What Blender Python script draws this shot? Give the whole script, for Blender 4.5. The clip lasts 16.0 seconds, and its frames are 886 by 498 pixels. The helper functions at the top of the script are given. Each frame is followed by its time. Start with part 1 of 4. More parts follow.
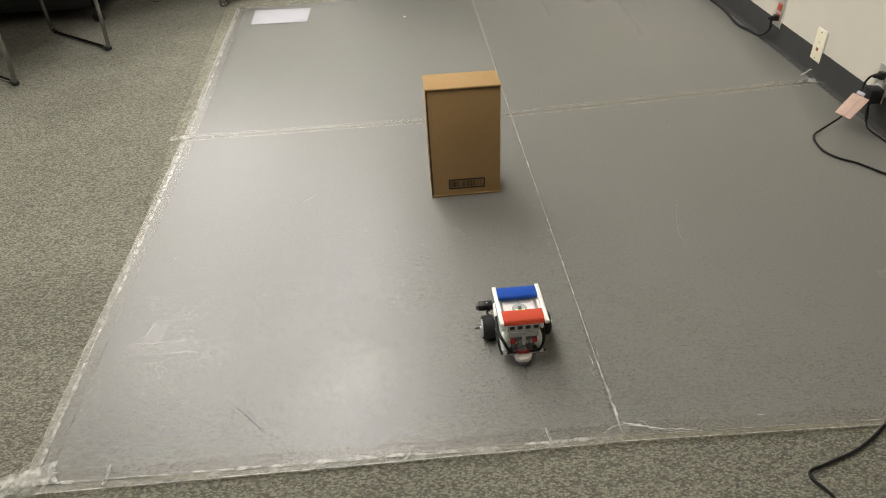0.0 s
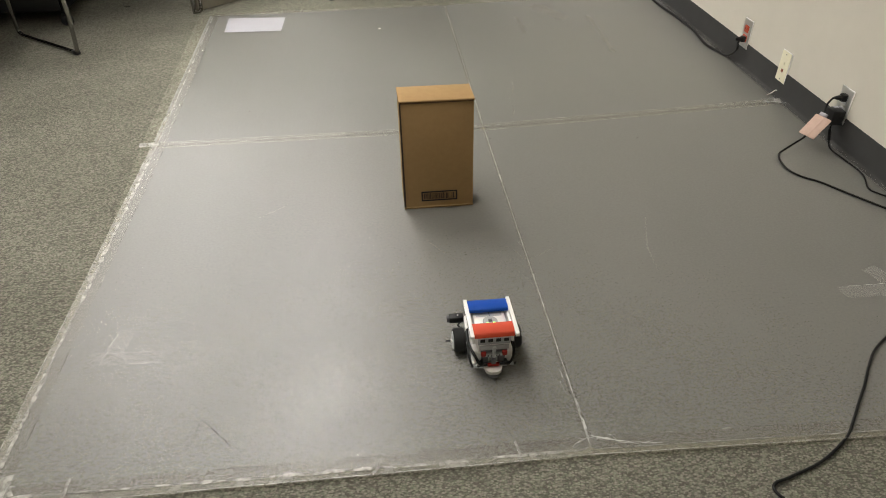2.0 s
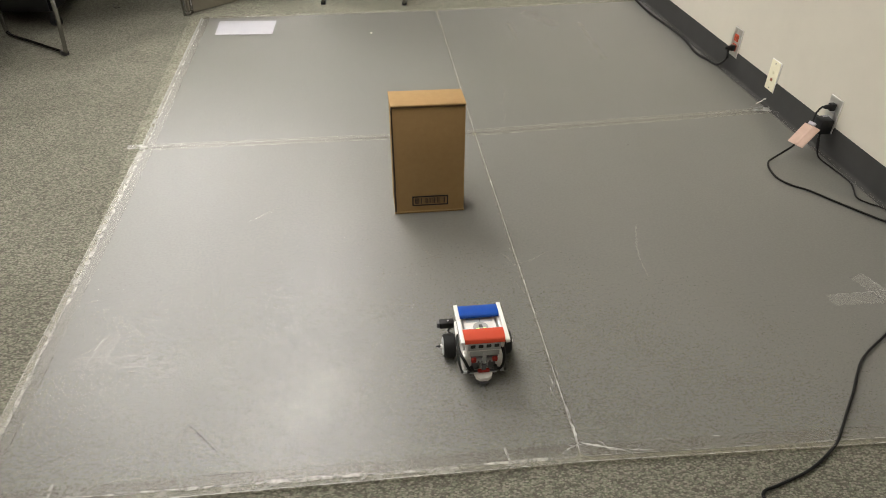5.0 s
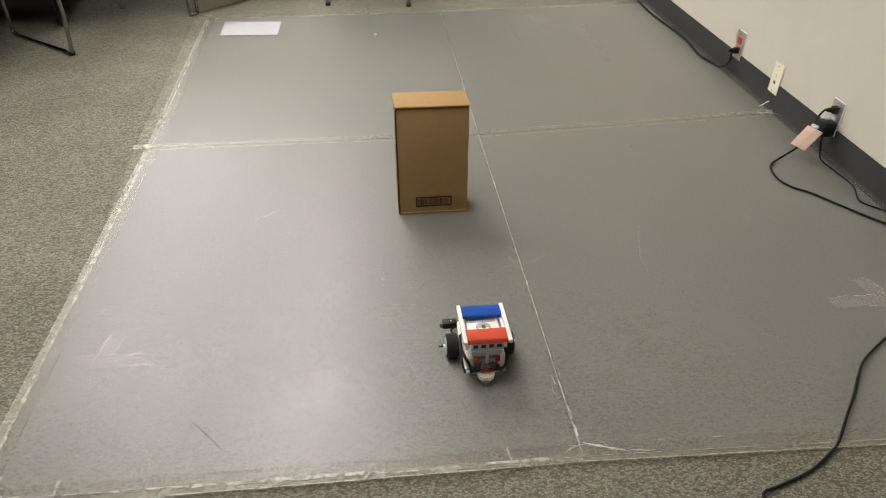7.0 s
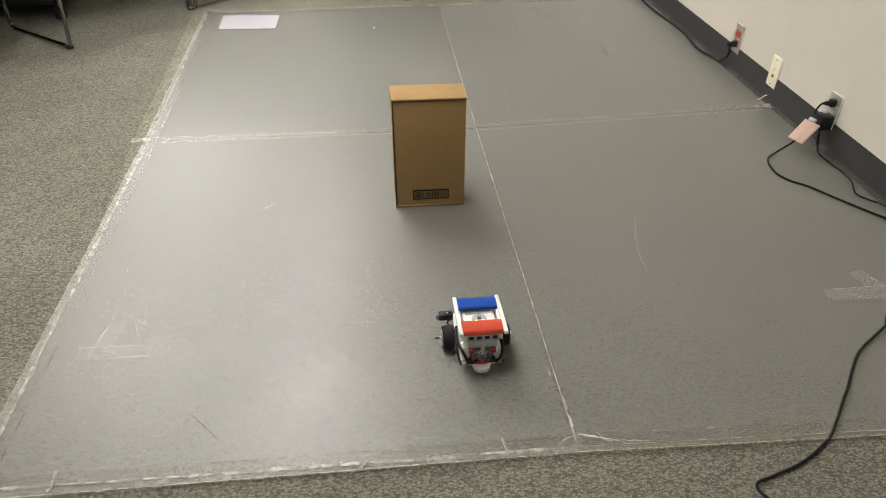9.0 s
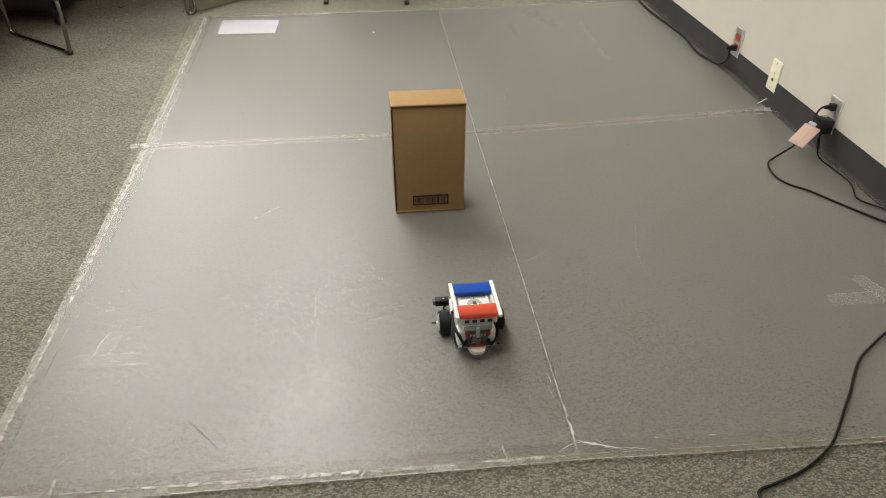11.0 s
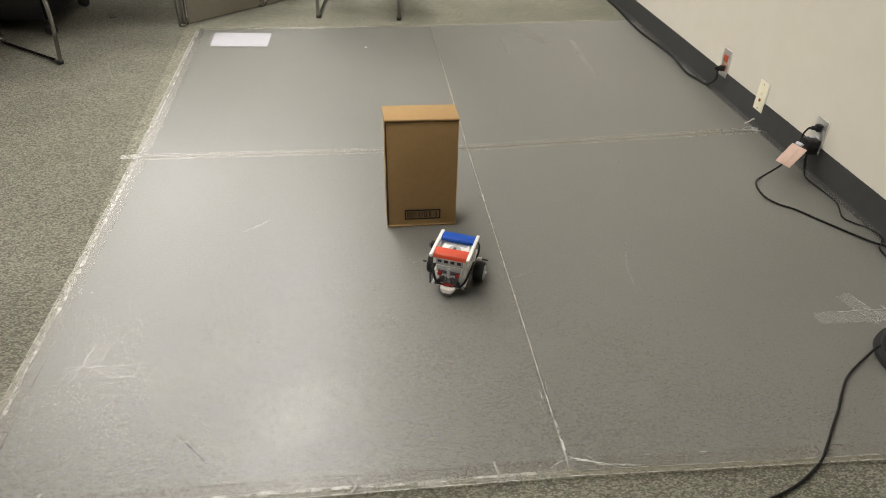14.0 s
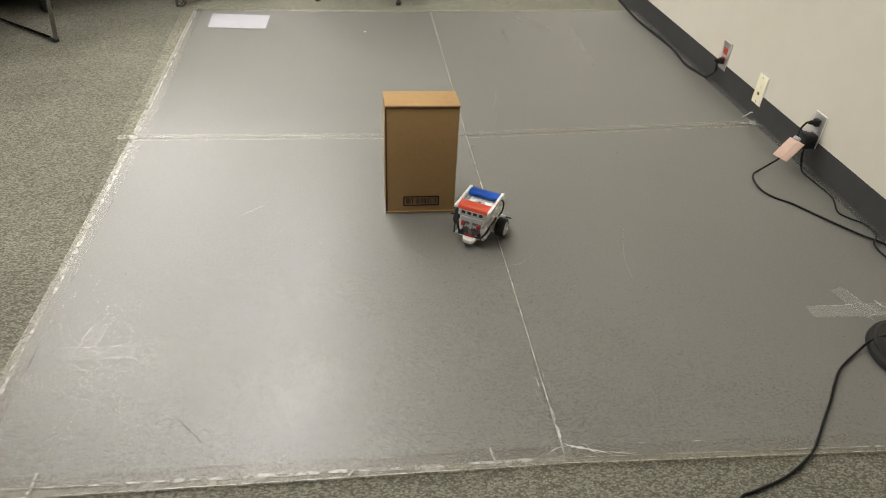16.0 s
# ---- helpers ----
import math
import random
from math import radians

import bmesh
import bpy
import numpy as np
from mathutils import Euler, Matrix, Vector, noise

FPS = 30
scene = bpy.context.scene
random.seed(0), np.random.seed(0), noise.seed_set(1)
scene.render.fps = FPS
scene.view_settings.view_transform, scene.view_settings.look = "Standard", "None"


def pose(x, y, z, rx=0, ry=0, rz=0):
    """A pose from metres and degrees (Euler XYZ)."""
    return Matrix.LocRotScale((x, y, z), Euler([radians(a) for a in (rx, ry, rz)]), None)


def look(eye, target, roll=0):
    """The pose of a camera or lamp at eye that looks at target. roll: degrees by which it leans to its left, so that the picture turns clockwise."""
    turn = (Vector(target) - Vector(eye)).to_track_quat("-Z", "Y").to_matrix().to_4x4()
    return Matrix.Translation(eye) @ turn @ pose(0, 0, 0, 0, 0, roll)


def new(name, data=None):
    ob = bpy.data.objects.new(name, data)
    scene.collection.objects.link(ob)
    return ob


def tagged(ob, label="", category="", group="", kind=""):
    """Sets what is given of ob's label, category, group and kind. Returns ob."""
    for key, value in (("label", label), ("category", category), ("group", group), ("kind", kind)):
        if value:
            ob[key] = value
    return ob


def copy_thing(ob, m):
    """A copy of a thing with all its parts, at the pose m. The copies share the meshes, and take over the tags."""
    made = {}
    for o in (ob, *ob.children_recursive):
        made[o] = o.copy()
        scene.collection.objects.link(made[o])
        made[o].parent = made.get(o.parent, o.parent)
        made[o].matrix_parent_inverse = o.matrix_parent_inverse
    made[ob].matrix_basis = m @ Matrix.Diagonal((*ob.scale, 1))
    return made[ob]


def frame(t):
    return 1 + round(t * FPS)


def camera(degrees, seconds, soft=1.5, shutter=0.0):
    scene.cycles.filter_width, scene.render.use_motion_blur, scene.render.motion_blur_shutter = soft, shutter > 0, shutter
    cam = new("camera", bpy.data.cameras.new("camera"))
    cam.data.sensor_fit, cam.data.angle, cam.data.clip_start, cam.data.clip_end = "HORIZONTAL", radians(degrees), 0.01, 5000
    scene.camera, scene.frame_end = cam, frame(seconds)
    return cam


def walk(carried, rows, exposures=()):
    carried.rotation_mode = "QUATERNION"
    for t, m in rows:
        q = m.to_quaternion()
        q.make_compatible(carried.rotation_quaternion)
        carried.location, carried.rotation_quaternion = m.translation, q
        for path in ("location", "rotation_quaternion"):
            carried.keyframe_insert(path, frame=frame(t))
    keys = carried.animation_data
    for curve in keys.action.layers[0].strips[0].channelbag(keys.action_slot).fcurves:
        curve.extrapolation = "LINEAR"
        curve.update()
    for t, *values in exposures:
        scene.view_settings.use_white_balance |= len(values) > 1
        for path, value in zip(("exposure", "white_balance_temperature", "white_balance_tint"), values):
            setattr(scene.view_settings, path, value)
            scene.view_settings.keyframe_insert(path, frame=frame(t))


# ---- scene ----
cam = camera(66.1, 16.0, 1.0)
PATH = [
    (0, (-0.376, -0.843, 1.1175), (-0.295, 0.744, -0.0965), -2.4),
    (0.5, (-0.377, -0.841, 1.1175), (-0.276, 0.743, -0.0995), -1.8),
    (1, (-0.369, -0.842, 1.1165), (-0.253, 0.751, -0.0855), -1.4),
    (1.5, (-0.377, -0.84, 1.1185), (-0.224, 0.761, -0.0705), 0.2),
    (2, (-0.375, -0.842, 1.1175), (-0.21, 0.759, -0.0705), 0.1),
    (2.5, (-0.374, -0.843, 1.1165), (-0.21, 0.759, -0.0705), 0.1),
    (3, (-0.369, -0.84, 1.1145), (-0.208, 0.76, -0.0755), 0.3),
    (3.5, (-0.368, -0.838, 1.1125), (-0.197, 0.757, -0.0825), 0.4),
    (4, (-0.374, -0.836, 1.1125), (-0.185, 0.764, -0.0715), 0.9),
    (6.5, (-0.379, -0.842, 1.1165), (-0.184, 0.767, -0.0555), 1.4),
    (7, (-0.38, -0.845, 1.1185), (-0.191, 0.764, -0.0545), 1.3),
    (7.5, (-0.374, -0.843, 1.1185), (-0.186, 0.763, -0.0585), 1.3),
    (8, (-0.378, -0.845, 1.1205), (-0.174, 0.77, -0.0415), 1.5),
    (8.5, (-0.379, -0.852, 1.1195), (-0.181, 0.754, -0.0545), 1.2),
    (9, (-0.371, -0.854, 1.1155), (-0.184, 0.747, -0.0685), 1.3),
    (11.5, (-0.369, -0.844, 1.1205), (-0.182, 0.766, -0.0515), 1.1),
    (12, (-0.372, -0.844, 1.1205), (-0.176, 0.77, -0.0435), 1.5),
    (12.5, (-0.371, -0.845, 1.1225), (-0.174, 0.771, -0.0385), 1.5),
    (13, (-0.373, -0.849, 1.1215), (-0.171, 0.776, -0.0265), 2.0),
    (13.5, (-0.381, -0.846, 1.1235), (-0.166, 0.779, -0.0225), 2.3),
    (14, (-0.382, -0.845, 1.1215), (-0.156, 0.78, -0.0205), 2.5),
    (14.5, (-0.384, -0.848, 1.1245), (-0.146, 0.78, -0.0125), 2.7),
    (15, (-0.382, -0.849, 1.1225), (-0.131, 0.78, -0.0115), 3.0),
    (15.5, (-0.39, -0.841, 1.1225), (-0.137, 0.777, -0.0255), 3.1),
    (16, (-0.399, -0.846, 1.1205), (-0.151, 0.756, -0.0505), 4.1),
]
walk(cam, [(t, look(eye, target, roll)) for t, eye, target, roll in PATH],
     [(0.0, 0.0), (1.6, 0.0), (2.0, -0.13), (2.4, 0.0), (7.5, 0.0), (8.5, 0.03), (16.0, 0.03)])

# ---- light: rows of ceiling troffers, exposure ----
scene.view_settings.exposure = 0.0
world = bpy.data.worlds.new("room_dim")
world.use_nodes = True
world.node_tree.nodes["Background"].inputs[0].default_value = (0.9, 0.95, 1.0, 1)
world.node_tree.nodes["Background"].inputs[1].default_value = 0.02
scene.world = world
LIGHT = 19.8
LIGHT_COLOR = (1.0, 0.955, 0.885)


# ---- materials ----
def mat(name, color=(0.5, 0.5, 0.5), rough=0.5, metal=0.0, var=0.12, scale=40.0, bump=0.0, bump_scale=200.0,
        spec=0.5, emit=None, coat=0.0):
    """A principled material with two scales of colour variation and a fine relief."""
    m = bpy.data.materials.new(name)
    m.use_nodes = True
    n, l = m.node_tree.nodes, m.node_tree.links
    p = n["Principled BSDF"]
    p.inputs["Roughness"].default_value, p.inputs["Metallic"].default_value = rough, metal
    p.inputs["Specular IOR Level"].default_value = spec
    p.inputs["Coat Weight"].default_value = coat
    co = n.new("ShaderNodeTexCoord")
    fine, coarse = n.new("ShaderNodeTexNoise"), n.new("ShaderNodeTexNoise")
    fine.inputs["Scale"].default_value, coarse.inputs["Scale"].default_value = scale, scale / 9
    fine.inputs["Detail"].default_value = coarse.inputs["Detail"].default_value = 4
    l.new(co.outputs["Object"], fine.inputs["Vector"])
    l.new(co.outputs["Object"], coarse.inputs["Vector"])
    add = n.new("ShaderNodeMath")
    l.new(fine.outputs[0], add.inputs[0])
    l.new(coarse.outputs[0], add.inputs[1])
    ramp = n.new("ShaderNodeValToRGB")
    half = n.new("ShaderNodeMath")
    half.operation, half.inputs[1].default_value = "MULTIPLY", 0.5
    l.new(add.outputs[0], half.inputs[0])
    l.new(half.outputs[0], ramp.inputs[0])
    ramp.color_ramp.elements[0].position, ramp.color_ramp.elements[1].position = 0.3, 0.7
    ramp.color_ramp.elements[0].color = (*[c * (1 - var) for c in color], 1)
    ramp.color_ramp.elements[1].color = (*[min(1, c * (1 + var)) for c in color], 1)
    l.new(ramp.outputs[0], p.inputs["Base Color"])
    if bump:
        relief, b = n.new("ShaderNodeTexNoise"), n.new("ShaderNodeBump")
        relief.inputs["Scale"].default_value = bump_scale
        b.inputs["Strength"].default_value, b.inputs["Distance"].default_value = bump, 0.002
        l.new(co.outputs["Object"], relief.inputs["Vector"])
        l.new(relief.outputs[0], b.inputs["Height"])
        l.new(b.outputs[0], p.inputs["Normal"])
    if emit:
        p.inputs["Emission Color"].default_value = (*emit[0], 1)
        p.inputs["Emission Strength"].default_value = emit[1]
    return m


def carpet_material(name, dark, light):
    """Loop-pile carpet: short tufts in rows, each its own tone of green-grey or rose-grey, worn in soft patches."""
    m = bpy.data.materials.new(name)
    m.use_nodes = True
    n, l = m.node_tree.nodes, m.node_tree.links
    p = n["Principled BSDF"]
    p.inputs["Roughness"].default_value, p.inputs["Specular IOR Level"].default_value = 0.95, 0.1
    co, mp = n.new("ShaderNodeTexCoord"), n.new("ShaderNodeMapping")
    mp.inputs["Scale"].default_value = (0.78, 1.25, 1)
    mp.inputs["Rotation"].default_value = (0, 0, radians(8))
    l.new(co.outputs["Object"], mp.inputs["Vector"])
    tuft, fleck, wear = n.new("ShaderNodeTexVoronoi"), n.new("ShaderNodeTexNoise"), n.new("ShaderNodeTexNoise")
    tuft.inputs["Scale"].default_value, fleck.inputs["Scale"].default_value, wear.inputs["Scale"].default_value = 240, 210, 2.2
    fleck.inputs["Detail"].default_value, wear.inputs["Detail"].default_value = 6, 5
    for node in (tuft, fleck, wear):
        l.new(mp.outputs[0], node.inputs["Vector"])
    cell = n.new("ShaderNodeSeparateColor")
    l.new(tuft.outputs["Color"], cell.inputs[0])
    tone = n.new("ShaderNodeMix")               # tuft by tuft, and in drifts
    tone.data_type = "FLOAT"
    tone.inputs[0].default_value = 0.36
    l.new(cell.outputs[0], tone.inputs[2])
    l.new(fleck.outputs[0], tone.inputs[3])
    ramp = n.new("ShaderNodeValToRGB")
    ramp.color_ramp.elements[0].position, ramp.color_ramp.elements[1].position = 0.30, 0.70
    ramp.color_ramp.elements[0].color, ramp.color_ramp.elements[1].color = (*dark, 1), (*light, 1)
    l.new(tone.outputs[0], ramp.inputs[0])
    hue = n.new("ShaderNodeValToRGB")
    hue.color_ramp.elements[0].color, hue.color_ramp.elements[1].color = (0.88, 1.03, 0.88, 1), (1.10, 0.97, 1.06, 1)
    l.new(cell.outputs[1], hue.inputs[0])
    wr = n.new("ShaderNodeValToRGB")
    wr.color_ramp.elements[0].position, wr.color_ramp.elements[1].position = 0.3, 0.7
    wr.color_ramp.elements[0].color, wr.color_ramp.elements[1].color = (0.80, 0.80, 0.79, 1), (1, 1, 1, 1)
    l.new(wear.outputs[0], wr.inputs[0])
    # shade between the tufts, multiplied into the colour
    tr = n.new("ShaderNodeValToRGB")
    tr.color_ramp.elements[0].color, tr.color_ramp.elements[1].color = (1, 1, 1, 1), (0.5, 0.5, 0.5, 1)
    tr.color_ramp.elements[1].position = 0.75
    l.new(tuft.outputs["Distance"], tr.inputs[0])
    last = ramp.outputs[0]
    for factor, source in ((0.5, hue), (1.0, wr), (0.75, tr)):
        mul = n.new("ShaderNodeMix")
        mul.data_type, mul.blend_type = "RGBA", "MULTIPLY"
        mul.inputs[0].default_value = factor
        l.new(last, mul.inputs[6])
        l.new(source.outputs[0], mul.inputs[7])
        last = mul.outputs[2]
    l.new(last, p.inputs["Base Color"])
    b = n.new("ShaderNodeBump")
    b.invert = True
    b.inputs["Strength"].default_value, b.inputs["Distance"].default_value = 0.5, 0.003
    l.new(tuft.outputs["Distance"], b.inputs["Height"])
    l.new(b.outputs[0], p.inputs["Normal"])
    return m


def film_material(name, color, cover, rough, patchy=0.2, scale=6.0, relief=0.15, relief_scale=18.0, ior=1.5, rough_var=0.15, grain=0.0, tint=(1, 1, 1)):
    """Hazy clear plastic: part lets the ground through, part scatters, and a gloss lies on top."""
    m = bpy.data.materials.new(name)
    m.use_nodes = True
    n, l = m.node_tree.nodes, m.node_tree.links
    n.remove(n["Principled BSDF"])
    out = n["Material Output"]
    haze, clear, gloss = n.new("ShaderNodeBsdfDiffuse"), n.new("ShaderNodeBsdfTransparent"), n.new("ShaderNodeBsdfGlossy")
    haze.inputs[0].default_value = (*color, 1)
    clear.inputs[0].default_value = (*tint, 1)
    gloss.inputs[0].default_value = (0.945, 0.955, 1.0, 1)
    co = n.new("ShaderNodeTexCoord")
    blot = n.new("ShaderNodeTexNoise")
    blot.inputs["Scale"].default_value, blot.inputs["Detail"].default_value = scale, 6
    l.new(co.outputs["Object"], blot.inputs["Vector"])
    for target, lo, hi in ((None, cover * (1 - patchy), min(1, cover * (1 + patchy))), (gloss.inputs["Roughness"], rough * (1 - rough_var), rough * (1 + rough_var))):
        r = n.new("ShaderNodeMapRange")
        r.inputs[1].default_value, r.inputs[2].default_value = 0.3, 0.7
        r.inputs[3].default_value, r.inputs[4].default_value = lo, hi
        l.new(blot.outputs[0], r.inputs[0])
        if target:
            l.new(r.outputs[0], target)
        else:
            amount = r
    wave, b = n.new("ShaderNodeTexNoise"), n.new("ShaderNodeBump")
    wave.inputs["Scale"].default_value, wave.inputs["Detail"].default_value = relief_scale, 4
    l.new(co.outputs["Object"], wave.inputs["Vector"])
    b.inputs["Strength"].default_value, b.inputs["Distance"].default_value = relief, 0.004
    l.new(wave.outputs[0], b.inputs["Height"])
    for node in (haze, gloss):
        l.new(b.outputs[0], node.inputs["Normal"])
    if grain:
        fine, ramp, mp = n.new("ShaderNodeTexNoise"), n.new("ShaderNodeValToRGB"), n.new("ShaderNodeMapping")
        mp.inputs["Scale"].default_value = (0.85, 1.15, 1)
        fine.inputs["Scale"].default_value, fine.inputs["Detail"].default_value, fine.inputs["Roughness"].default_value = 165, 6, 0.7
        l.new(co.outputs["Object"], mp.inputs["Vector"])
        l.new(mp.outputs[0], fine.inputs["Vector"])
        ramp.color_ramp.elements[0].position, ramp.color_ramp.elements[1].position = 0.35, 0.65
        ramp.color_ramp.elements[0].color = (*[c * (1 - grain) for c in color], 1)
        ramp.color_ramp.elements[1].color = (*[c * (1 + grain) for c in color], 1)
        l.new(fine.outputs[0], ramp.inputs[0])
        l.new(ramp.outputs[0], haze.inputs[0])
    sheet, top, face = n.new("ShaderNodeMixShader"), n.new("ShaderNodeMixShader"), n.new("ShaderNodeLayerWeight")
    face.inputs["Blend"].default_value = 0.5
    f0 = ((ior - 1) / (ior + 1)) ** 2           # gloss of a thin sheet, the same from above and below
    rise, fres = n.new("ShaderNodeMath"), n.new("ShaderNodeMath")
    rise.operation, rise.inputs[1].default_value = "POWER", 5.0
    fres.operation = "MULTIPLY_ADD"
    fres.inputs[1].default_value, fres.inputs[2].default_value = 1 - f0, f0
    l.new(face.outputs["Facing"], rise.inputs[0])
    l.new(rise.outputs[0], fres.inputs[0])
    l.new(amount.outputs[0], sheet.inputs[0])
    l.new(clear.outputs[0], sheet.inputs[1])
    l.new(haze.outputs[0], sheet.inputs[2])
    l.new(fres.outputs[0], top.inputs[0])
    l.new(sheet.outputs[0], top.inputs[1])
    l.new(gloss.outputs[0], top.inputs[2])
    l.new(top.outputs[0], out.inputs[0])
    return m


CARPET = carpet_material("loop_carpet", (0.162, 0.157, 0.130), (0.332, 0.322, 0.269))
PALE_CARPET = carpet_material("paler_loop_carpet", (0.198, 0.194, 0.160), (0.412, 0.403, 0.333))
VINYL = film_material("hazy_vinyl", (0.266, 0.264, 0.254), 0.43, 0.37, 0.02, 5.0, 0.03, 190, 1.66, 0.03, 0.12, (0.94, 0.94, 0.92))
TAPE = film_material("packing_tape", (0.42, 0.41, 0.37), 0.05, 0.38, 0.4, 60.0, 0.06, 120, 1.18, 0.1, 0.2, (0.98, 0.97, 0.95))
TAPE_SKIRT = film_material("tape_over_carpet", (0.37, 0.36, 0.30), 0.36, 0.45, 0.25, 45.0, 0.15, 90, 1.35, 0.1, 0.15, (0.97, 0.95, 0.88))
TAPE_MARGIN = film_material("pale_tape_margin", (0.52, 0.51, 0.46), 0.30, 0.42, 0.5, 35.0, 0.2, 90, 1.35, 0.1, 0.15, (0.97, 0.96, 0.92))
BROWN_STREAK = film_material("brown_streak", (0.16, 0.135, 0.13), 0.10, 0.4, 0.9, 14.0, 0.05, 60, 1.1)
TAPE_DIRT = film_material("dirt_on_tape_edge", (0.10, 0.10, 0.095), 0.42, 0.5, 0.7, 40.0, 0.1, 90, 1.2)
TAPE_MID = film_material("cloudy_tape", (0.58, 0.57, 0.54), 0.15, 0.40, 0.7, 28.0, 0.12, 60, 1.22, 0.1, 0.2)
TAPE_PALE = film_material("creased_tape", (0.66, 0.65, 0.60), 0.34, 0.40, 0.85, 55.0, 0.2, 90, 1.25)
TAPE_WHITE = film_material("white_crease", (0.82, 0.82, 0.79), 0.40, 0.4, 0.7, 40.0, 0.2, 90, 1.25)
SCRATCH = film_material("pale_scratch", (0.66, 0.65, 0.63), 0.10, 0.4, 0.8, 60.0, 0.1, 80, 1.45)
WALL = mat("painted_wall", (0.585, 0.552, 0.478), 0.65, var=0.03, scale=12, bump=0.15, bump_scale=350)
CEIL = mat("ceiling_tile", (0.72, 0.71, 0.68), 0.9, var=0.05, scale=60, bump=0.3, bump_scale=150)
BASE = mat("rubber_baseboard", (0.030, 0.030, 0.029), 0.6, var=0.2, scale=14, spec=0.3)
CARD = mat("brown_cardboard", (0.345, 0.220, 0.101), 0.8, var=0.07, scale=60, bump=0.1, bump_scale=300, spec=0.2)
CARD_HOLLOW = mat("cardboard_hollow_shade", (0.11, 0.065, 0.03), 0.9, var=0.3, scale=220, spec=0.1)
# for print, and for shade in the carton's gaps, put on as colour
INK_AND_GAP = mat("ink_and_gap_shade", (0.035, 0.022, 0.015), 0.6, var=0.1)
WHITE_ABS = mat("white_plastic", (0.86, 0.85, 0.83), 0.28, var=0.03, scale=60)
GREY_ABS = mat("light_grey_plastic", (0.42, 0.43, 0.44), 0.35, var=0.05, scale=60)
DARK_ABS = mat("dark_grey_plastic", (0.10, 0.10, 0.11), 0.4, var=0.08, scale=60)
BLACK_ABS = mat("black_plastic", (0.014, 0.014, 0.015), 0.42, var=0.15, scale=60, spec=0.3)
RED_ABS = mat("red_plastic", (0.60, 0.075, 0.035), 0.4, var=0.04, scale=60, spec=0.3)
BLUE_ABS = mat("blue_plastic", (0.003, 0.068, 0.40), 0.45, var=0.05, scale=60, spec=0.25)
# darker copy of the red, with the shade at the robot's rear in it
RED_SHADED = mat("shaded_red_plastic", (0.34, 0.022, 0.016), 0.4, var=0.05, scale=60, spec=0.3)
RUBBER = mat("tyre_rubber", (0.015, 0.015, 0.015), 0.7, var=0.2, scale=90, bump=0.2, spec=0.3)
CABLE = mat("cable_sheath", (0.010, 0.010, 0.010), 0.45, var=0.2, scale=60, spec=0.18)
SCREEN = mat("grey_lcd", (0.50, 0.53, 0.55), 0.25, var=0.04, scale=60)
GREEN_LED = mat("green_button_light", (0.3, 0.6, 0.2), 0.4, var=0.02, emit=((0.35, 1.0, 0.25), 1.6))
PAPER = mat("white_paper", (0.45, 0.447, 0.49), 0.9, var=0.03, scale=15, spec=0.05)
MASKING = mat("white_tape_wrap", (0.72, 0.69, 0.66), 0.6, var=0.08, scale=90, bump=0.4, bump_scale=180)
CHROME = mat("chromed_tube", (0.33, 0.325, 0.31), 0.09, 1.0, var=0.1, scale=30)
STEEL = mat("steel_plate", (0.60, 0.59, 0.56), 0.38, 1.0, var=0.06, scale=50)
IVORY = mat("ivory_plate", (0.78, 0.74, 0.56), 0.4, var=0.04, scale=50)
ORANGE = mat("orange_outlet", (0.50, 0.075, 0.028), 0.4, var=0.05, scale=50)
BROWN_JACK = mat("brown_jack", (0.22, 0.07, 0.025), 0.5, var=0.1)
PANEL = mat("taupe_panel", (0.215, 0.195, 0.155), 0.55, var=0.06, scale=30, spec=0.3)
TAG = mat("pinkish_tag", (0.50, 0.345, 0.275), 0.55, var=0.1, scale=45, bump=0.3, bump_scale=60)
FABRIC = mat("black_upholstery", (0.010, 0.010, 0.011), 0.9, var=0.2, scale=200, spec=0.2)
LAMINATE = mat("grey_laminate", (0.35, 0.33, 0.30), 0.4, var=0.05, scale=30)
SCUFF = mat("dark_scuff", (0.10, 0.10, 0.10), 0.6, var=0.3, scale=90)
CRUMB = mat("pale_crumb", (0.75, 0.74, 0.70), 0.7, var=0.1)
GLOW = mat("troffer_diffuser", (0.9, 0.9, 0.88), 0.6, var=0.01, emit=(LIGHT_COLOR, LIGHT))


# ---- mesh helpers ----
def bm_box(bm, size, at=(0, 0, 0), bevel=0.0, turn=(0, 0, 0)):
    """A bevelled box added to bm."""
    made = bmesh.ops.create_cube(bm, size=1.0)["verts"]
    bmesh.ops.scale(bm, vec=size, verts=made)
    if bevel:
        edges = list({e for v in made for e in v.link_edges})
        out = bmesh.ops.bevel(bm, geom=edges, offset=bevel, segments=2, affect="EDGES", profile=0.5)
        made = list({v for f in out["faces"] for v in f.verts} | {v for v in made if v.is_valid})
    bmesh.ops.transform(bm, matrix=pose(*at, *turn), verts=made)
    return bm


def box(size, at=(0, 0, 0), bevel=0.0, turn=(0, 0, 0)):
    return bm_box(bmesh.new(), size, at, bevel, turn)


